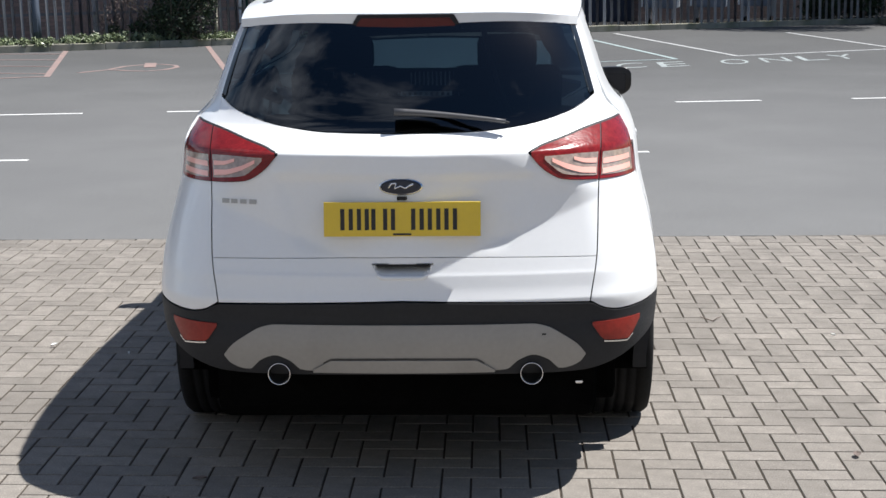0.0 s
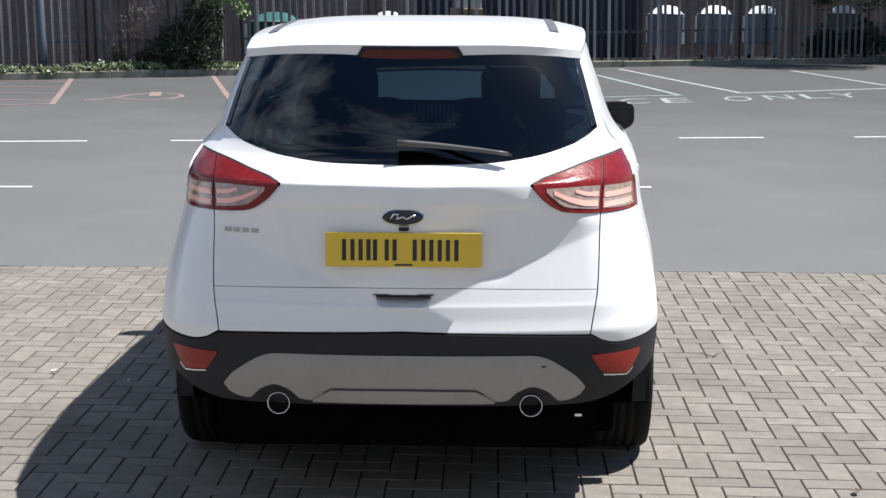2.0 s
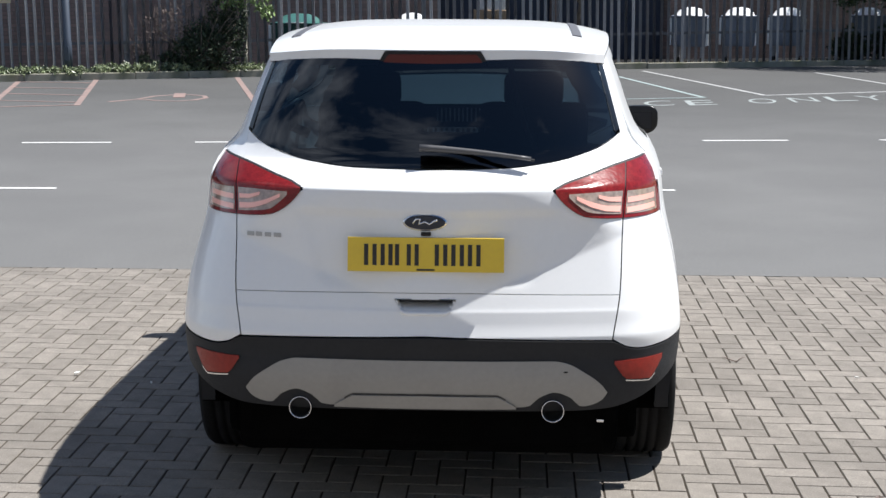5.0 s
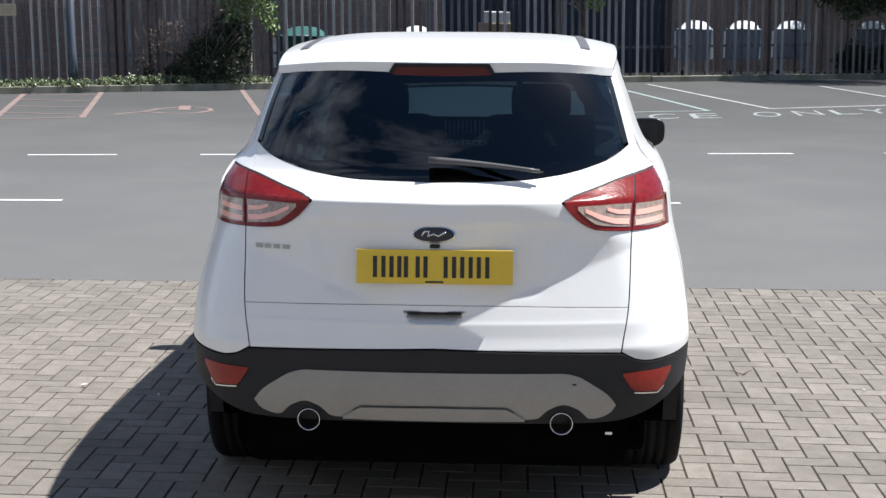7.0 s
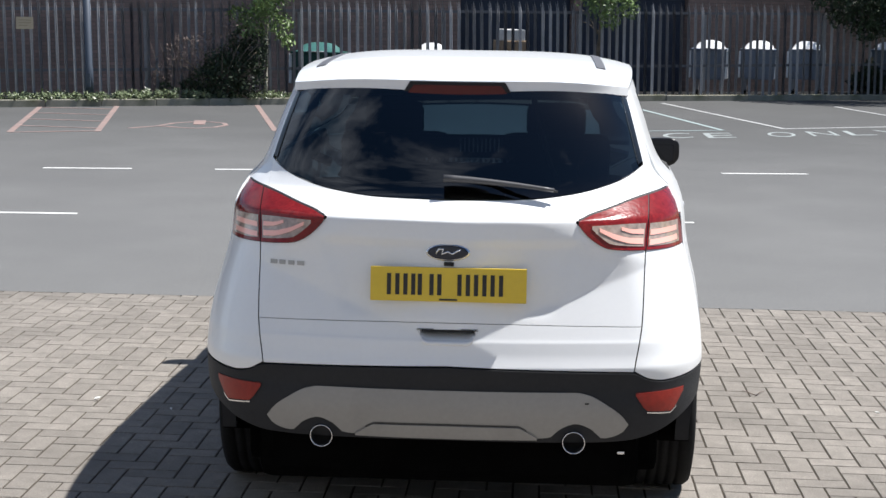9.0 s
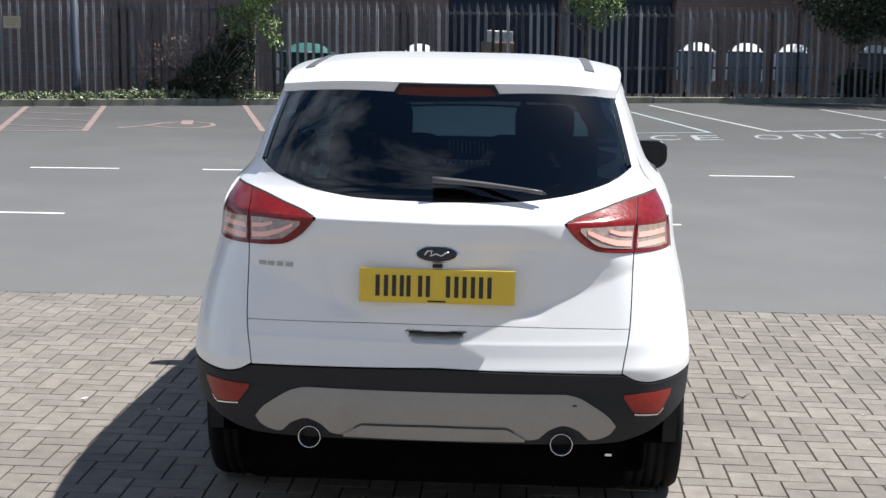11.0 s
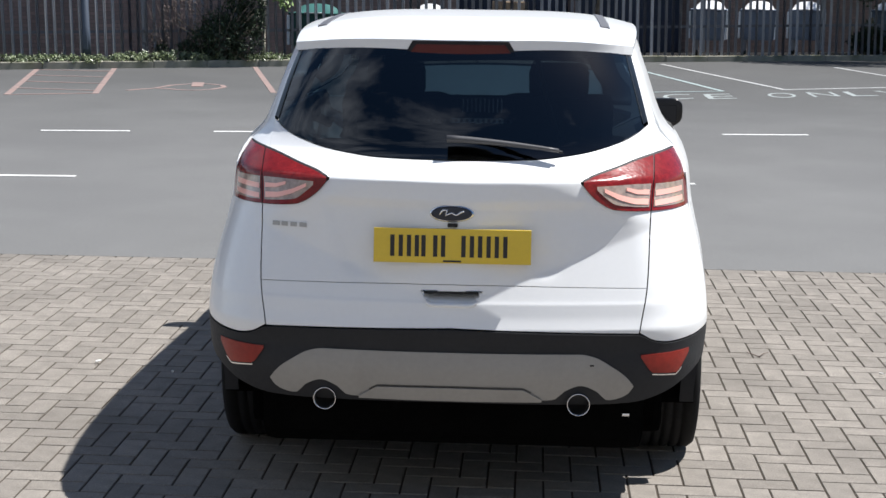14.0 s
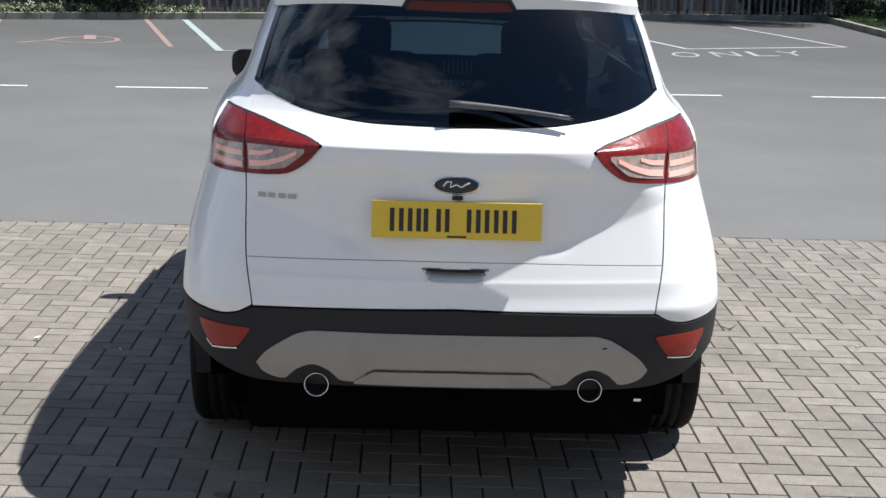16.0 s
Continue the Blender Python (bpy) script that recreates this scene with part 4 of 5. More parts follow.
part("front_bumper", sheet(nose_pt(.28, .88), 24, 12, inward=(0, -.03, 0), flip=True), M_PAINT, car)
part("grille", sheet(nose_pt(.34, .56, .006, .8), 16, 6, inward=(0, -.01, 0), flip=True), M_BLACK_PLASTIC, car, "black plastic grille")
for sd in (1, -1):
    part("headlamp", sheet(lambda a, b: Vector((sd * (.52 + .26 * a), 4.47 - .42 * a ** 1.5 - .07 * b, .72 + .03 * a + .12 * b)), 8, 4, inward=(0, -.03, 0), flip=sd > 0), M_CLEAR, car, "clear headlamp")

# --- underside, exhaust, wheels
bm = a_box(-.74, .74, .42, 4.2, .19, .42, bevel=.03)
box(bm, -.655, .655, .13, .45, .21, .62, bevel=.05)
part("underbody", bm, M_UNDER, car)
# Unseen near-black box added low, it darkens the ground under the tail.
part("silencer", a_box(-.56, .56, .30, .95, .15, .40, bevel=.08), M_UNDER, car, "near-black box added to shade the ground under the tail")
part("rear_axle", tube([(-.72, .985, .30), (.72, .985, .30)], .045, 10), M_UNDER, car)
part("tie_bar", a_box(.578, .604, .105, .12, .343, .354, bevel=.005), M_CHROME, car, "bright metal suspension bracket")
for sd in (1, -1):
    tip = part("exhaust_tip", lathe([(.033, .30), (.038, .02), (.0385, .003), (.0377, 0), (.0358, 0), (.035, .012), (.031, .30)], 32, "y"), M_CHROME, car, "chrome exhaust tip")
    tip.matrix_world = pose(sd * .4245 + .0035, .022, .402)
    part("exhaust_bore", lathe([(.0005, .05), (.033, .05), (.0345, .006)], 24, "y"), M_SOOT, tip)


def wheel_at(sd, yc):
    w = new("wheel")
    w.parent = car
    w.matrix_world = pose(sd * .785, yc, .3305)
    tw = .118
    prof = [(.235, -tw * .8), (.30, -tw), (.33, -tw * .95), (.343, -tw * .8)]
    for g in (-.055, -.018, .018, .055):
        prof += [(.345, g - .007), (.337, g - .004), (.337, g + .004), (.345, g + .007)]
    prof += [(.343, tw * .8), (.33, tw * .95), (.30, tw), (.235, tw * .8)]
    part("tyre", lathe(prof, 56, "x"), M_RUBBER, w)
    bm = lathe([(.235, -tw * .8), (.225, -tw * .6), (.215, 0), (.225, tw * .6), (.235, tw * .8), (.228, tw * .82)], 40, "x")
    for k in range(5):
        box(bm, sd * .055 - .015, sd * .055 + .015, -.035, .035, .03, .22, bevel=.008, m=Matrix.Rotation(k * 2 * math.pi / 5, 4, "X"))
    part("rim", bm, M_ALLOY, w)
    part("brake_disc", lathe([(.0005, -sd * .02), (.205, -sd * .02), (.205, -sd * .035), (.0005, -sd * .035)], 32, "x"), M_DULL_METAL, w)
    part("hub", lathe([(.0005, sd * .07), (.06, sd * .065), (.065, 0), (.0005, 0)], 24, "x"), M_ALLOY, w)


for sd in (1, -1):
    for yc in WHEEL_Y:
        wheel_at(sd, yc)

# --- cabin
def seat(x, y, w, name, heads, hz, tall=.58, hw=.34):
    s = part(name, a_box(x - w / 2, x + w / 2, y, y + .5, .5, .62, bevel=.04), M_TRIM_FABRIC, car, "charcoal cloth seat")
    b = a_box(-w / 2, w / 2, -.06, .06, 0, tall, bevel=.055, m=pose(x, y, .58, 14))
    part("seat_back", b, M_TRIM_FABRIC, s)
    for hx in heads:
        h = a_box(-hw / 2, hw / 2, -.045, .045, 0, .17, bevel=.044, m=pose(x + hx, y - .17, hz, 8))
        part("headrest", h, M_TRIM_FABRIC, s)


seat(0, 1.2, 1.25, "rear_bench", (-.42, 0, .42), 1.0)
seat(-.37, 2.3, .5, "front_seat", (0,), 1.235, .70, .27)
seat(.37, 2.3, .5, "front_seat", (0,), 1.235, .70, .27)
# Pale strips placed for bright streaks, taken as reflections in the rear window.
for bx, pts in ((-1, [(-.33, 1.12, 1.43), (-.41, 1.11, 1.31), (-.495, 1.1, 1.16)]), (1, [(.265, 1.12, 1.50), (.285, 1.11, 1.40), (.33, 1.10, 1.25), (.395, 1.1, 1.10)])):
    belt = tube(pts, .012, 8)
    for v in belt.verts:
        v.co.y = 1.11 + (v.co.y - 1.11) * .9
    part("seat_belt", belt, mat("pale_streak", (.8, .8, .78), .8, spread=.1), car, "pale strip for a bright streak reflected in the rear window")
guard = part("load_guard", a_box(-.45, .45, 1.27, 1.276, 1.14, 1.208, bevel=.002), M_GLOSS_BLACK, car, "black slotted guard behind the seats")
for z0, z1 in ((1.228, 1.252), (1.306, 1.322)):
    part("guard_rail", a_box(-.40, .30, 1.27, 1.276, z0, z1, bevel=.002), M_GLOSS_BLACK, guard)
for k in range(41):
    x0 = -.40 + k * .0172
    w = .0172 if -.19 < x0 < -.05 or x0 > .22 else .0105
    part("guard_bar", a_box(x0, x0 + w, 1.2705, 1.2755, 1.252, 1.306), M_GLOSS_BLACK, guard)
# Pale bars stand in for the brightness seen through the lower slots.
for k in range(22):
    x0 = -.40 + k * .022 + (.1 if k > 5 else 0)
    part("guard_slot", a_box(x0, x0 + .01, 1.264, 1.2695, 1.211, 1.224), M_SLOT_PALE, guard)
part("load_cover", a_box(-.55, .55, .32, 1.08, 1.08, 1.1, bevel=.006), M_TRIM_FABRIC, car)
part("dashboard", a_box(-.68, .68, 3.0, 3.5, .7, .98, bevel=.08), M_TRIM_FABRIC, car)
part("steering_wheel", tube([(.37 + .18 * math.cos(k * math.pi / 12), 2.9 - .06 * math.sin(k * math.pi / 12), .94 + .17 * math.sin(k * math.pi / 12)) for k in range(25)], .016, 8), M_TRIM_FABRIC, car)
part("cabin_floor", a_box(-.7, .7, .5, 3.5, .42, .5), M_TRIM_FABRIC, car)
car.matrix_world = pose(.004, 0, .0145, 0, -.43, 0)


# ---------------------------------------------------------------- plants
def leaves(clumps, n, size, seed, flat=0.0, stretch=1.0):
    """Many small folded leaves scattered through clumps (x, y, z, radius)."""
    rng = np.random.default_rng(seed)
    cl = np.array(clumps, float)
    pick = rng.choice(len(cl), n, p=cl[:, 3] ** 2 / (cl[:, 3] ** 2).sum())
    d = rng.normal(size=(n, 3))
    d /= np.linalg.norm(d, axis=1)[:, None]
    rad = cl[pick, 3] * rng.uniform(0.25, 1.0, n) ** 0.5 * rng.uniform(0.75, 1.15, n)
    c = cl[pick, :3] + d * rad[:, None] * np.array([1, 1, stretch])
    u = rng.normal(size=(n, 3))
    u[:, 2] -= 0.3
    u /= np.linalg.norm(u, axis=1)[:, None]
    v = np.cross(u, rng.normal(size=(n, 3)) + np.array([0, 0, flat]))
    v /= np.linalg.norm(v, axis=1)[:, None] + 1e-9
    w = np.cross(u, v)
    s = size * rng.uniform(0.6, 1.35, n)[:, None]
    pts = np.stack([c - u * s, c + v * s * 0.42 + w * s * 0.15, c + u * s, c - v * s * 0.42 + w * s * 0.15], 1).reshape(-1, 3)
    base = np.arange(n)[:, None] * 4
    faces = np.concatenate([base + [0, 1, 2], base + [0, 2, 3]])
    return pts, faces


def leaf_part(name, clumps, n, size, seed, material, parent=None, **kw):
    pts, faces = leaves(clumps, n, size, seed, **kw)
    me = bpy.data.meshes.new(name)
    me.from_pydata(pts.tolist(), [], faces.tolist())
    me.materials.append(material)
    ob = new(name, me)
    if parent:
        ob.parent = parent
    return ob


def grow(base, height, r, lean, seed, limbs, reach):
    """A tapered trunk with limbs; returns its mesh and the limb ends."""
    rng = random.Random(seed)
    pts = [Vector(base) + Vector((lean[0] * t * t + rng.uniform(-.02, .02), lean[1] * t * t + rng.uniform(-.02, .02), height * t)) for t in [k / 8 for k in range(9)]]
    bm = tube(pts, r, 9, taper=.35)
    ends = []
    for k in range(limbs):
        p = pts[3 + (k * 5 // limbs)]
        a = rng.uniform(0, 6.28)
        e = p + Vector((math.cos(a) * reach, math.sin(a) * reach, reach * rng.uniform(.4, 1.1)))
        m = (p + e) / 2 + Vector((0, 0, reach * .12))
        tube([p, m, e], r * .4, 6, bm=bm, taper=.3)
        ends += [(*e, reach * .42), (*m, reach * .35)]
    return bm, ends


# young tree by the fence
sapling = thing("young_tree", "slender young tree with fresh green leaves", "tree", (-4.46, 22.35, 0.1))
bm, ends = grow((0, 0, 0), 2.6, .028, (.1, 0), 3, 9, .5)
part("trunk", bm, M_BARK_PALE, sapling)
leaf_part("crown", [(x, y, z, r) for x, y, z, r in ends if z > 1.0] + [(0, -.05, 1.55, .33), (.28, -.1, 1.25, .24), (-.22, -.1, 1.35, .26), (.1, 0, 2.0, .48), (.38, -.1, 1.0, .15), (.1, 0, 2.5, .5)], 4200, .042, 11, M_LEAF, sapling)

# dark bush beside it
bush = thing("bush", "dense dark green bush by the fence", "bush", (-5.15, 21.85, 0.1))
bm = bmesh.new()
rb = random.Random(4)
for k in range(26):
    a, h = rb.uniform(0, 6.28), rb.uniform(.5, 1.05)
    tube([(rb.uniform(-.5, .5), rb.uniform(-.15, .2), 0), (math.cos(a) * .3, math.sin(a) * .15, h * .55), (math.cos(a) * .75, math.sin(a) * .3, h)], .012, 5, bm=bm, taper=.3)
part("branchwork", bm, M_BARK, bush)
leaf_part("foliage", [(.05, 0, .35, .42), (.38, .05, .38, .38), (-.28, 0, .3, .3), (.2, .1, .7, .3), (.55, .1, .66, .26), (-.1, .1, .6, .28), (.3, .1, 1.0, .24), (.62, .1, .95, .2), (-.6, .05, .2, .16), (-1.0, 0, .18, .12)], 5200, .036, 12, M_LEAF_DARK, bush, stretch=1.0)
bm = bmesh.new()
for k in range(34):
    x0 = rb.uniform(-1.15, -.45)
    hgt = rb.uniform(.45, 1.15)
    lx = rb.uniform(-.35, .15)
    tube([(x0, rb.uniform(-.1, .2), 0), (x0 + lx * .5, rb.uniform(-.1, .2), hgt * .6), (x0 + lx, rb.uniform(-.1, .2), hgt)], .006, 4, bm=bm, taper=.4)
part("dry_growth", bm, M_DRY, bush, "dry reddish-brown stems")
leaf_part("dry_leaves", [(-.85, 0, .75, .22), (-.65, 0, .95, .16), (-1.0, 0, .45, .25), (-.55, .05, .6, .22), (-1.15, 0, .25, .2), (.2, 0, 1.15, .3), (-.3, 0, .9, .3), (.5, 0, 1.25, .25)], 900, .026, 13, M_DRY, bush)

# tree that hangs over the middle of the fence
mid_tree = thing("leafy_tree", "leafy green tree hanging over the fence", "tree", (1.45, 26.2, -.045))
bm, ends = grow((0, 0, 0), 3.4, .05, (.1, .05), 8, 8, .6)
part("trunk", bm, M_BARK, mid_tree)
leaf_part("crown", [(x, y, z, r) for x, y, z, r in ends if z > 2.0] + [(.0, -1.2, 1.9, .34), (-.2, -1.15, 2.25, .44), (.35, -1.2, 2.2, .4), (.15, -1.1, 1.62, .22), (.5, -1.1, 1.8, .22), (.1, -.9, 2.9, .7), (0, -.6, 2.5, .5)], 5600, .043, 14, M_LEAF, mid_tree)

# large tree and shrubs in the far corner
big_tree = thing("shade_tree", "dense dark green tree in the fence corner", "tree", (10.3, 30.4, 0.1))
bm, ends = grow((0, 0, 0), 4.6, .14, (-.2, -.1), 5, 12, 1.7)
part("trunk", bm, M_BARK, big_tree)
leaf_part("crown", [(x, y, z, r) for x, y, z, r in ends] + [(-3.3, -1.9, 2.0, .6), (-2.6, -1.9, 1.75, .6), (-1.8, -2.0, 1.7, .7), (-.8, -1.9, 1.9, .9), (-2.6, -1.6, 2.6, .8), (-1.4, -1.2, 3.0, 1.2), (.6, -1.2, 2.6, 1.2), (-.2, -.2, 4.4, 1.4), (-3.9, -3.3, 1.75, .35), (-3.5, -3.2, 1.55, .4), (-3.1, -3.1, 1.65, .45), (-3.6, -3.2, 2.2, .5), (-2.7, -3.1, 1.9, .5), (-2.6, -3.7, 3.0, .7), (-1.8, -3.5, 3.0, .8), (-3.4, -3.7, 2.9, .5), (-3.3, -3.2, 1.95, .45), (-2.5, -3.2, 1.5, .5), (-2.0, -3.2, 1.7, .6), (-3.0, -3.2, 2.3, .6), (-4.3, -3.3, 2.05, .42), (-3.95, -3.2, 1.7, .38), (-3.4, -3.2, 1.35, .34), (-4.2, -3.4, 2.6, .5)], 42000, .055, 15, M_LEAF_DARK, big_tree)
for k, (x, y, r) in enumerate(((7.2, 28.35, .4), (8.1, 28.6, .5), (9.1, 27.7, .55), (9.45, 26.4, .42))):
    sh = thing("shrub", "low dark green shrub behind the kerb", "shrub", (x, y, 0.1), group="corner shrubs")
    bm = bmesh.new()
    for j in range(8):
        a = j * .8
        tube([(0, 0, 0), (math.cos(a) * r * .4, math.sin(a) * r * .4, r * .7), (math.cos(a) * r * .8, math.sin(a) * r * .8, r * 1.2)], .014, 5, bm=bm, taper=.3)
    part("branchwork", bm, M_BARK, sh)
    leaf_part("foliage", [(0, 0, r * .7, r * .8), (r * .5, 0, r * .5, r * .6), (-r * .5, .1, r * .6, r * .6), (0, 0, r * 1.1, r * .6)], 1500, .05, 20 + k, M_LEAF_DARK, sh)

# ivy between kerb and fence, thinning towards the young tree
rng = np.random.default_rng(5)
cl = []
for k in range(420):
    x = -13.0 + 9.3 * rng.uniform() ** 0.9
    gap = fence_y(x) - kerb_y(x) - .1
    lift = .06 * max(0, math.sin(1.1 * x + 2) + .6 * math.sin(3.1 * x + 1)) * rng.uniform()
    cl.append((x, kerb_y(x) - .03 + (gap + .1) * rng.uniform(0, .95), .11 + .05 * rng.uniform() + lift, rng.uniform(.04, .10)))
ob = leaf_part("ivy", cl, 13000, .033, 6, M_IVY, flat=1.5)
tagged(ob, "pale green ivy creeping over the kerb", "ivy", kind="stuff")
cl = [(-3.4 + 5.0 * rng.uniform(), 0, .12, .05) for k in range(40)]
cl = [(x, kerb_y(x) + .2 + .1 * rng.uniform(), z, r) for x, _, z, r in cl]
tagged(leaf_part("weeds", cl, 700, .03, 7, M_IVY), "small weeds along the kerb top", "weeds", kind="stuff")

# grass bank in the corner
bm = bmesh.new()
g = [[bm.verts.new((8.64 + 6 * i / 12, 14 + 13.8 * j / 20, .1 + .5 * (i / 12) ** 1.3 + .03 * math.sin(i * 2.1 + j * 1.7))) for j in range(21)] for i in range(13)]
for i in range(12):
    for j in range(20):
        bm.faces.new((g[i][j], g[i + 1][j], g[i + 1][j + 1], g[i][j + 1]))
tagged(part("grass_bank", smooth(bm), mat("grass_bank_ground", (.06, .09, .03), .95, spread=.3, scale=3, bump=.5, bump_scale=30)), "rough green grass bank", "grass", kind="structure")
rng = np.random.default_rng(9)
n = 9000
gx, gy = 8.64 + 5.5 * rng.uniform(size=n) ** 1.6, 16 + 11.5 * rng.uniform(size=n)
gz = .1 + .5 * ((gx - 8.64) / 6) ** 1.3
hh = rng.uniform(.05, .15, n)
dx, dy = rng.normal(size=n) * .04, rng.normal(size=n) * .04
pts = np.stack([np.stack([gx - .008, gy, gz - .03], 1), np.stack([gx + .008, gy, gz - .03], 1), np.stack([gx + dx, gy + dy, gz + hh], 1)], 1).reshape(-1, 3)
me = bpy.data.meshes.new("grass")
me.from_pydata(pts.tolist(), [], (np.arange(n)[:, None] * 3 + [0, 1, 2]).tolist())
me.materials.append(M_GRASS)
tagged(new("grass", me), "long green grass blades", "grass", kind="stuff")

# ---------------------------------------------------------------- things by the fence
column = thing("steel_column", "grey steel column standing against the fence", "column", (-7.27, fence_y(-7.27) - .16, .1))
part("shaft", lathe([(.0005, 0), (.072, 0), (.072, .5), (.062, .52), (.06, 3.2), (.0005, 3.2)], 20), M_POLE, column)
column.matrix_world = pose(-7.27, fence_y(-7.27) - .16, .1, 0, LEAN, 0)
part("access_door", a_box(-.04, .04, -.08, -.05, .18, .42, bevel=.006), M_POLE, column)

sgn = thing("sign", "faded cream sign on the steel fence", "sign", (-8.26, fence_y(-8.26) - .035, 1.335), fdir)
part("board", a_box(-.14, .14, -.008, .0, -.1, .1, bevel=.003), M_SIGN, sgn)
for k in range(3):
    part("print_bar", a_box(-.1, .1 - .05 * (k == 2), -.0105, -.0082, .04 - .045 * k, .056 - .045 * k), M_BARS, sgn)


def waste_bin(body_mat, lid_mat, label, group):
    """A four-wheeled waste bin with a domed lid, 0.93 wide and 1.36 high."""
    b = thing("waste_bin", label, "bin", group=group)
    bm = bmesh.new()
    rows = []
    for z, k in ((.43, .92), (.46, .94), (1.0, 1.0), (1.06, 1.0)):
        rows.append([bm.verts.new((sx * .5 * k, sy * .38 * k, z)) for sx, sy in ((-1, -1), (1, -1), (1, 1), (-1, 1))])
    for a, c in zip(rows, rows[1:]):
        for i in range(4):
            bm.faces.new((a[i], a[(i + 1) % 4], c[(i + 1) % 4], c[i]))
    bm.faces.new(rows[0][::-1])
    bm.faces.new(rows[-1])
    bmesh.ops.bevel(bm, geom=bm.edges[:], offset=.02, segments=2, affect="EDGES")
    part("bin_body", bm, body_mat, b)
    part("bin_rim", a_box(-.525, .525, -.405, .405, 1.055, 1.10, bevel=.015), body_mat, b)

    def dome(a, t):
        u, v = -1 + 2 * a, -1 + 2 * t
        return Vector((.43 * u, .37 * v, 1.10 + 0.18 * (1 - abs(u) ** 2.6) ** .6 * (1 - abs(v) ** 1.25)))
    part("bin_lid", sheet(dome, 24, 12, inward=(0, 0, -.01)), lid_mat, b, "domed lid")
    # Pale strips stand in for the sunlit edge of the bin's side.
    for sx in (-1, 1):
        part("lifting_rail", a_box(sx * .53 - .03, sx * .53 + .03, -.37, -.25, .46, 1.05, bevel=.008), M_BIN_LID, b, "pale strip for the sunlit edge of the bin")
    for sx in (-.36, .36):
        for sy in (-.28, .28):
            w = part("castor", lathe([(.0005, -.025), (.09, -.025), (.1, -.015), (.1, .015), (.09, .025), (.0005, .025)], 18, "x"), M_RUBBER, b)
            w.matrix_world = pose(sx, sy, .1)
            part("castor_fork", a_box(-.03, .03, -.03, .03, .06, .34, bevel=.005), M_STEEL, w)
    part("lid_handle", tube([(-.2, -.39, 1.08), (-.2, -.43, 1.1), (.2, -.43, 1.1), (.2, -.39, 1.08)], .012, 6), M_STEEL, b)
    return b


first = waste_bin(M_BIN_GREY, M_BIN_LID, "dark grey wheeled waste bin with pale domed lid", "bins behind the fence")
first.matrix_world = pose(3.81, fence_y(3.81) + 1.3, -.045, 0, 0, fdir - 38) @ Matrix.Diagonal((.71, .71, .94, 1))
for x, d, a in ((4.87, 1.3, -36), (5.94, 1.3, -38), (7.83, 1.4, -34), (-1.76, 1.4, -30)):
    copy_thing(first, pose(x, fence_y(x) + d, -.045 if x > 0 else -.12, 0, 0, fdir + a) @ Matrix.Diagonal((1, 1, 1, 1) if x > 0 else (.9, .9, .965, 1)))
waste_bin(M_BIN_GREEN, M_BIN_TEAL, "green wheeled waste bin with pale teal domed lid", "bins behind the fence").matrix_world = pose(-3.78, fence_y(-3.78) + 1.3, -.16, 0, 0, fdir - 30) @ Matrix.Diagonal((.95, .7, .93, 1))

crate = thing("stacked_crate", "pale crate stacked behind the fence", "crate", (-.25, fence_y(-.25) + 1.3, -.045), fdir)
part("crate_box", a_box(-.28, .28, -.25, .25, 0, 1.145, bevel=.015), mat("brown_cardboard", (.3, .22, .15), .9, spread=.1), crate)
part("crate_top", a_box(-.22, .2, -.22, .2, 1.145, 1.365, bevel=.02), mat("pale_wrapping", (.6, .6, .6), .6, spread=.1), crate)

for x, h in ((6.85, .62), (7.3, .75)):
    st = thing("timber_stake", "weathered pale timber stake behind the fence", "stake", (x, fence_y(x) + .7, -.045), fdir, group="stakes behind the fence")
    part("stake_shaft", a_box(-.022, .022, -.022, .022, 0, h + .145, bevel=.004), M_STAKE, st)

# litter on the paving
def leaf_blade(length, width, curl):
    return sheet(lambda a, b: Vector(((a - .5) * length, (b - .5) * width * (1 - (2 * a - 1) ** 2), .004 + curl * (2 * b - 1) ** 2 + .004 * a)), 6, 2, inward=(0, 0, -.001))


for k, (x, y) in enumerate(((-.72, .12), (1.62, .42))):
    lf = thing("fallen_leaf", "small dry brown leaf lying on the paving", "leaf", (x, y, .002), k * 77)
    part("blade", leaf_blade(.05, .028, .006), M_DRY, lf)
M_SCRAP = mat("white_paper_scrap", (.8, .8, .78), .7, spread=.05)
for k, (x, y, size) in enumerate(((-1.721, 1.908, .034), (-1.342, 1.767, .018), (1.902, 2.153, .022))):
    sc = thing("paper_scrap", "tiny crumpled white scrap on the paving", "litter", (x, y, .002), 40 + k * 70, group="scraps on the paving")
    part("crumpled_sheet", leaf_blade(size, size * .6, .008), M_SCRAP, sc)
tw = thing("twig", "small forked dry twig lying on the paving", "twig", (1.38, 2.43, .004))
bm = tube([(0, 0, .002), (.022, .045, .006), (.05, .085, .004)], .0035, 6, taper=.5)
tube([(0, 0, .002), (-.04, .05, .005), (-.055, .09, .003)], .003, 6, bm=bm, taper=.5)
part("forked_stem", bm, M_DRY, tw)


# ---------------------------------------------------------------- block paving, herringbone
paving = tagged(new("pavement"), "grey herringbone concrete block paving", "pavement", kind="structure")
PW = 0.1022
PAVE_TURN, PAVE_AT = -0.01, (0.1224, -0.2365)


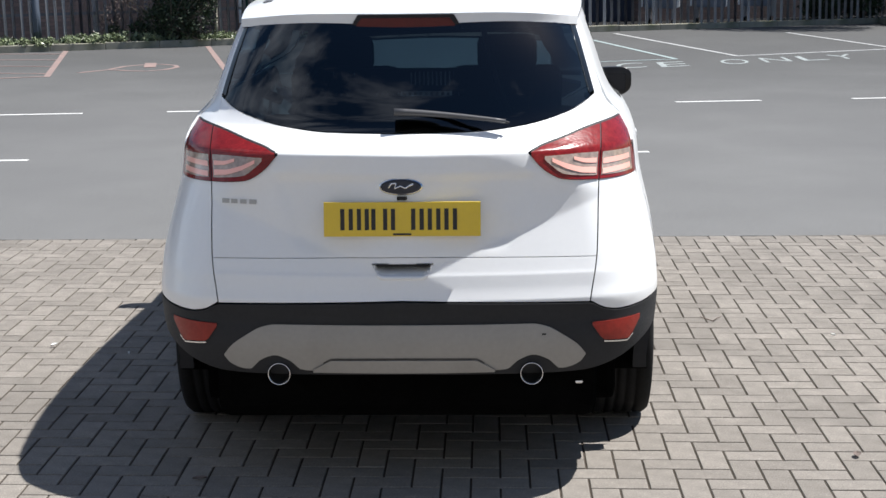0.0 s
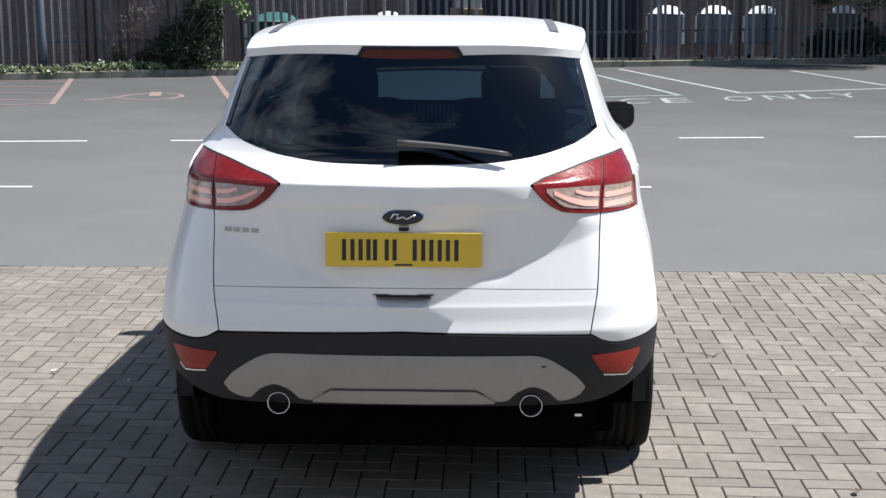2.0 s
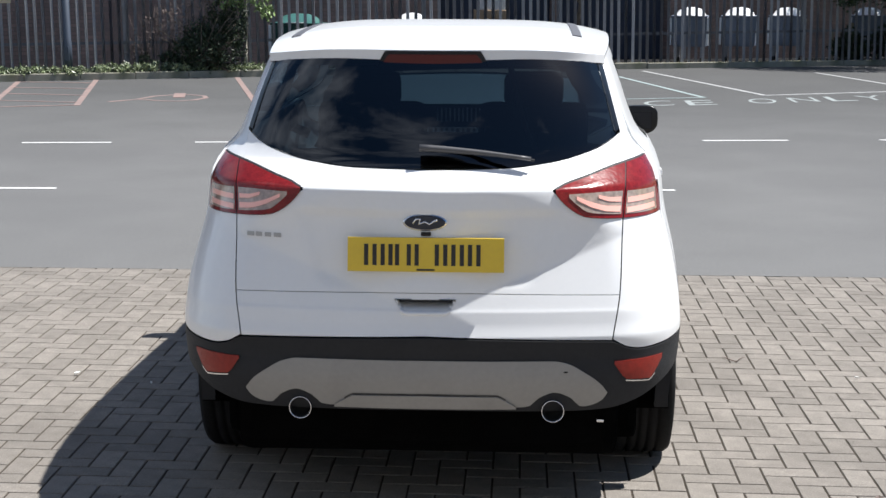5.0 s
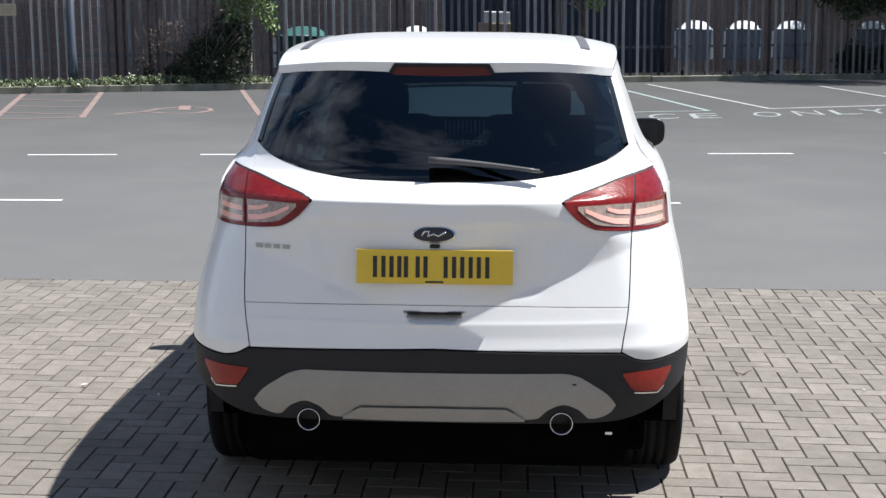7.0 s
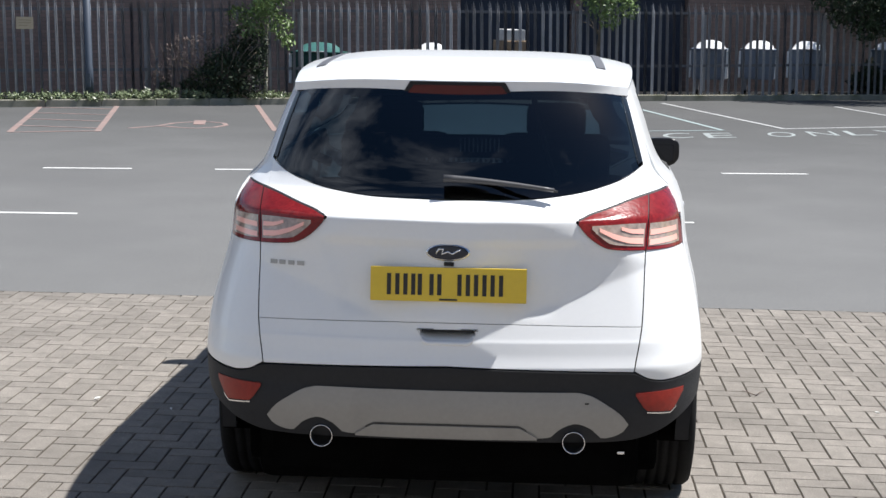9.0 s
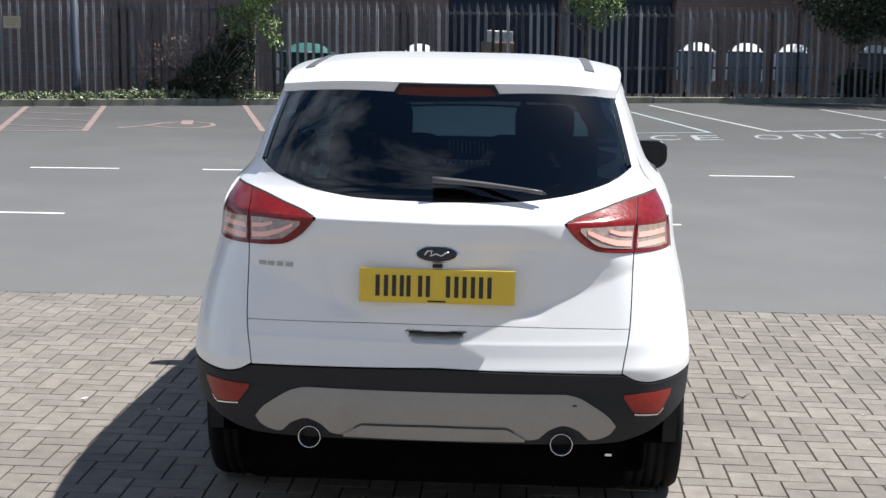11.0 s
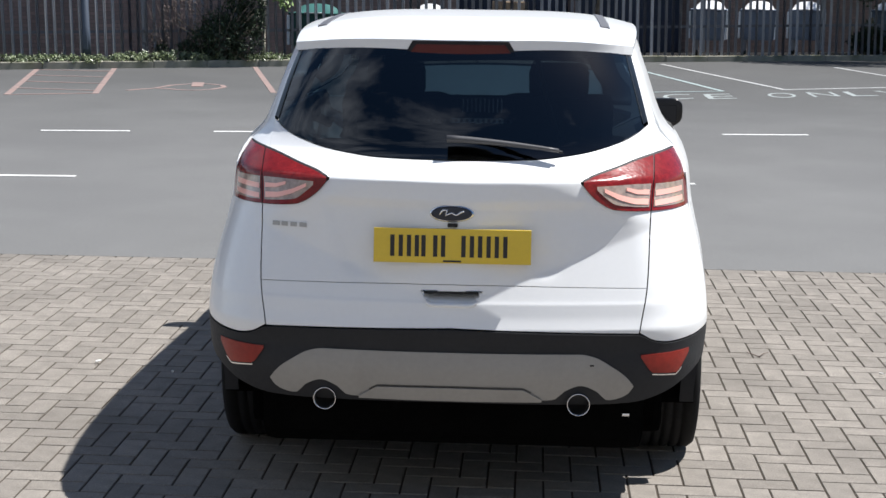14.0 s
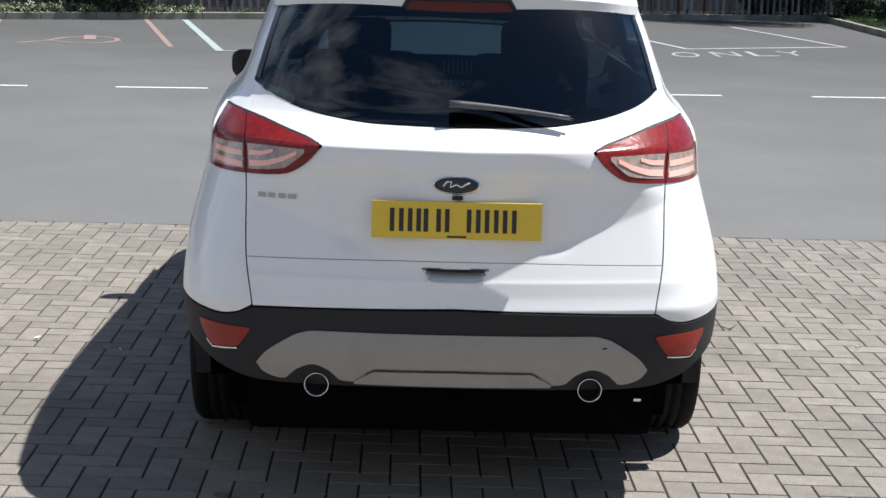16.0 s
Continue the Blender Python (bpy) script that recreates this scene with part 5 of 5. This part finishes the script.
def block(bm, x0, x1, y0, y1, dz=0.0):
    """One paving block with a chamfered top, in the paving's own plan."""
    g, c = 0.0040, 0.0022
    x0, x1, y0, y1 = x0 + g, x1 - g, y0 + g, y1 - g
    lo = [bm.verts.new((x, y, -0.045)) for x, y in ((x0, y0), (x1, y0), (x1, y1), (x0, y1))]
    mi = [bm.verts.new((x, y, dz - 0.0016)) for x, y in ((x0, y0), (x1, y0), (x1, y1), (x0, y1))]
    to = [bm.verts.new((x, y, dz)) for x, y in ((x0 + c, y0 + c), (x1 - c, y0 + c), (x1 - c, y1 - c), (x0 + c, y1 - c))]
    for a, b in ((lo, mi), (mi, to)):
        for i in range(4):
            bm.faces.new((a[i], a[(i + 1) % 4], b[(i + 1) % 4], b[i]))
    bm.faces.new(to)


pave_m = pose(PAVE_AT[0], PAVE_AT[1], 0, 0, 0, PAVE_TURN)
flat_mesh, tall_mesh = None, None
bm_far = bmesh.new()
singles = 0
for r in range(-79, 60):
    for c in range(-75, 76):
        q = (c + r) % 4
        if q not in (0, 2):
            continue
        x0, y0 = c * PW, r * PW
        sx, sy = (2 * PW, PW) if q == 0 else (PW, 2 * PW)
        mid = pave_m @ Vector((x0 + sx / 2, y0 + sy / 2, 0))
        room = edge_y(mid.x) - mid.y
        if room < 0.014 - sy / 2:
            continue
        dz = random.uniform(-0.0006, 0.0006)
        if singles < 300 and -1.9 < mid.x < 2.2 and -0.75 < mid.y < 0.75:
            if (flat_mesh if q == 0 else tall_mesh) is None:
                bmx = bmesh.new()
                block(bmx, 0, sx, 0, sy)
                ob = part("paving_block", bmx, M_PAVER, paving)
                if q == 0:
                    flat_mesh = ob.data
                else:
                    tall_mesh = ob.data
            else:
                ob = new("paving_block", flat_mesh if q == 0 else tall_mesh)
                ob.parent = paving
            ob.matrix_world = pave_m @ pose(x0, y0, dz, random.uniform(-0.1, 0.1), random.uniform(-0.1, 0.1), 0)
            singles += 1
        else:
            y1 = y0 + sy
            if room < sy / 2 + 0.01:
                y1 = y0 + sy / 2 + room
            block(bm_far, x0, x0 + sx, y0, y1, dz)
corners = [pave_m.inverted() @ Vector((x, edge_y(x) - .004 if y is None else y, 0)) for x, y in ((-7.6, -8.45), (7.6, -8.45), (7.6, None), (-7.6, None))]
sand = part("joint_sand", prism([(c.x, c.y) for c in corners], -.03, -.0048), M_SAND, paving, "grey-brown sand between the blocks")
sand.matrix_world = pave_m
far = part("paving_field", bm_far, M_PAVER_FAR, paving, "grey herringbone concrete blocks")
tagged(far, kind="stuff")
far.matrix_world = pave_m
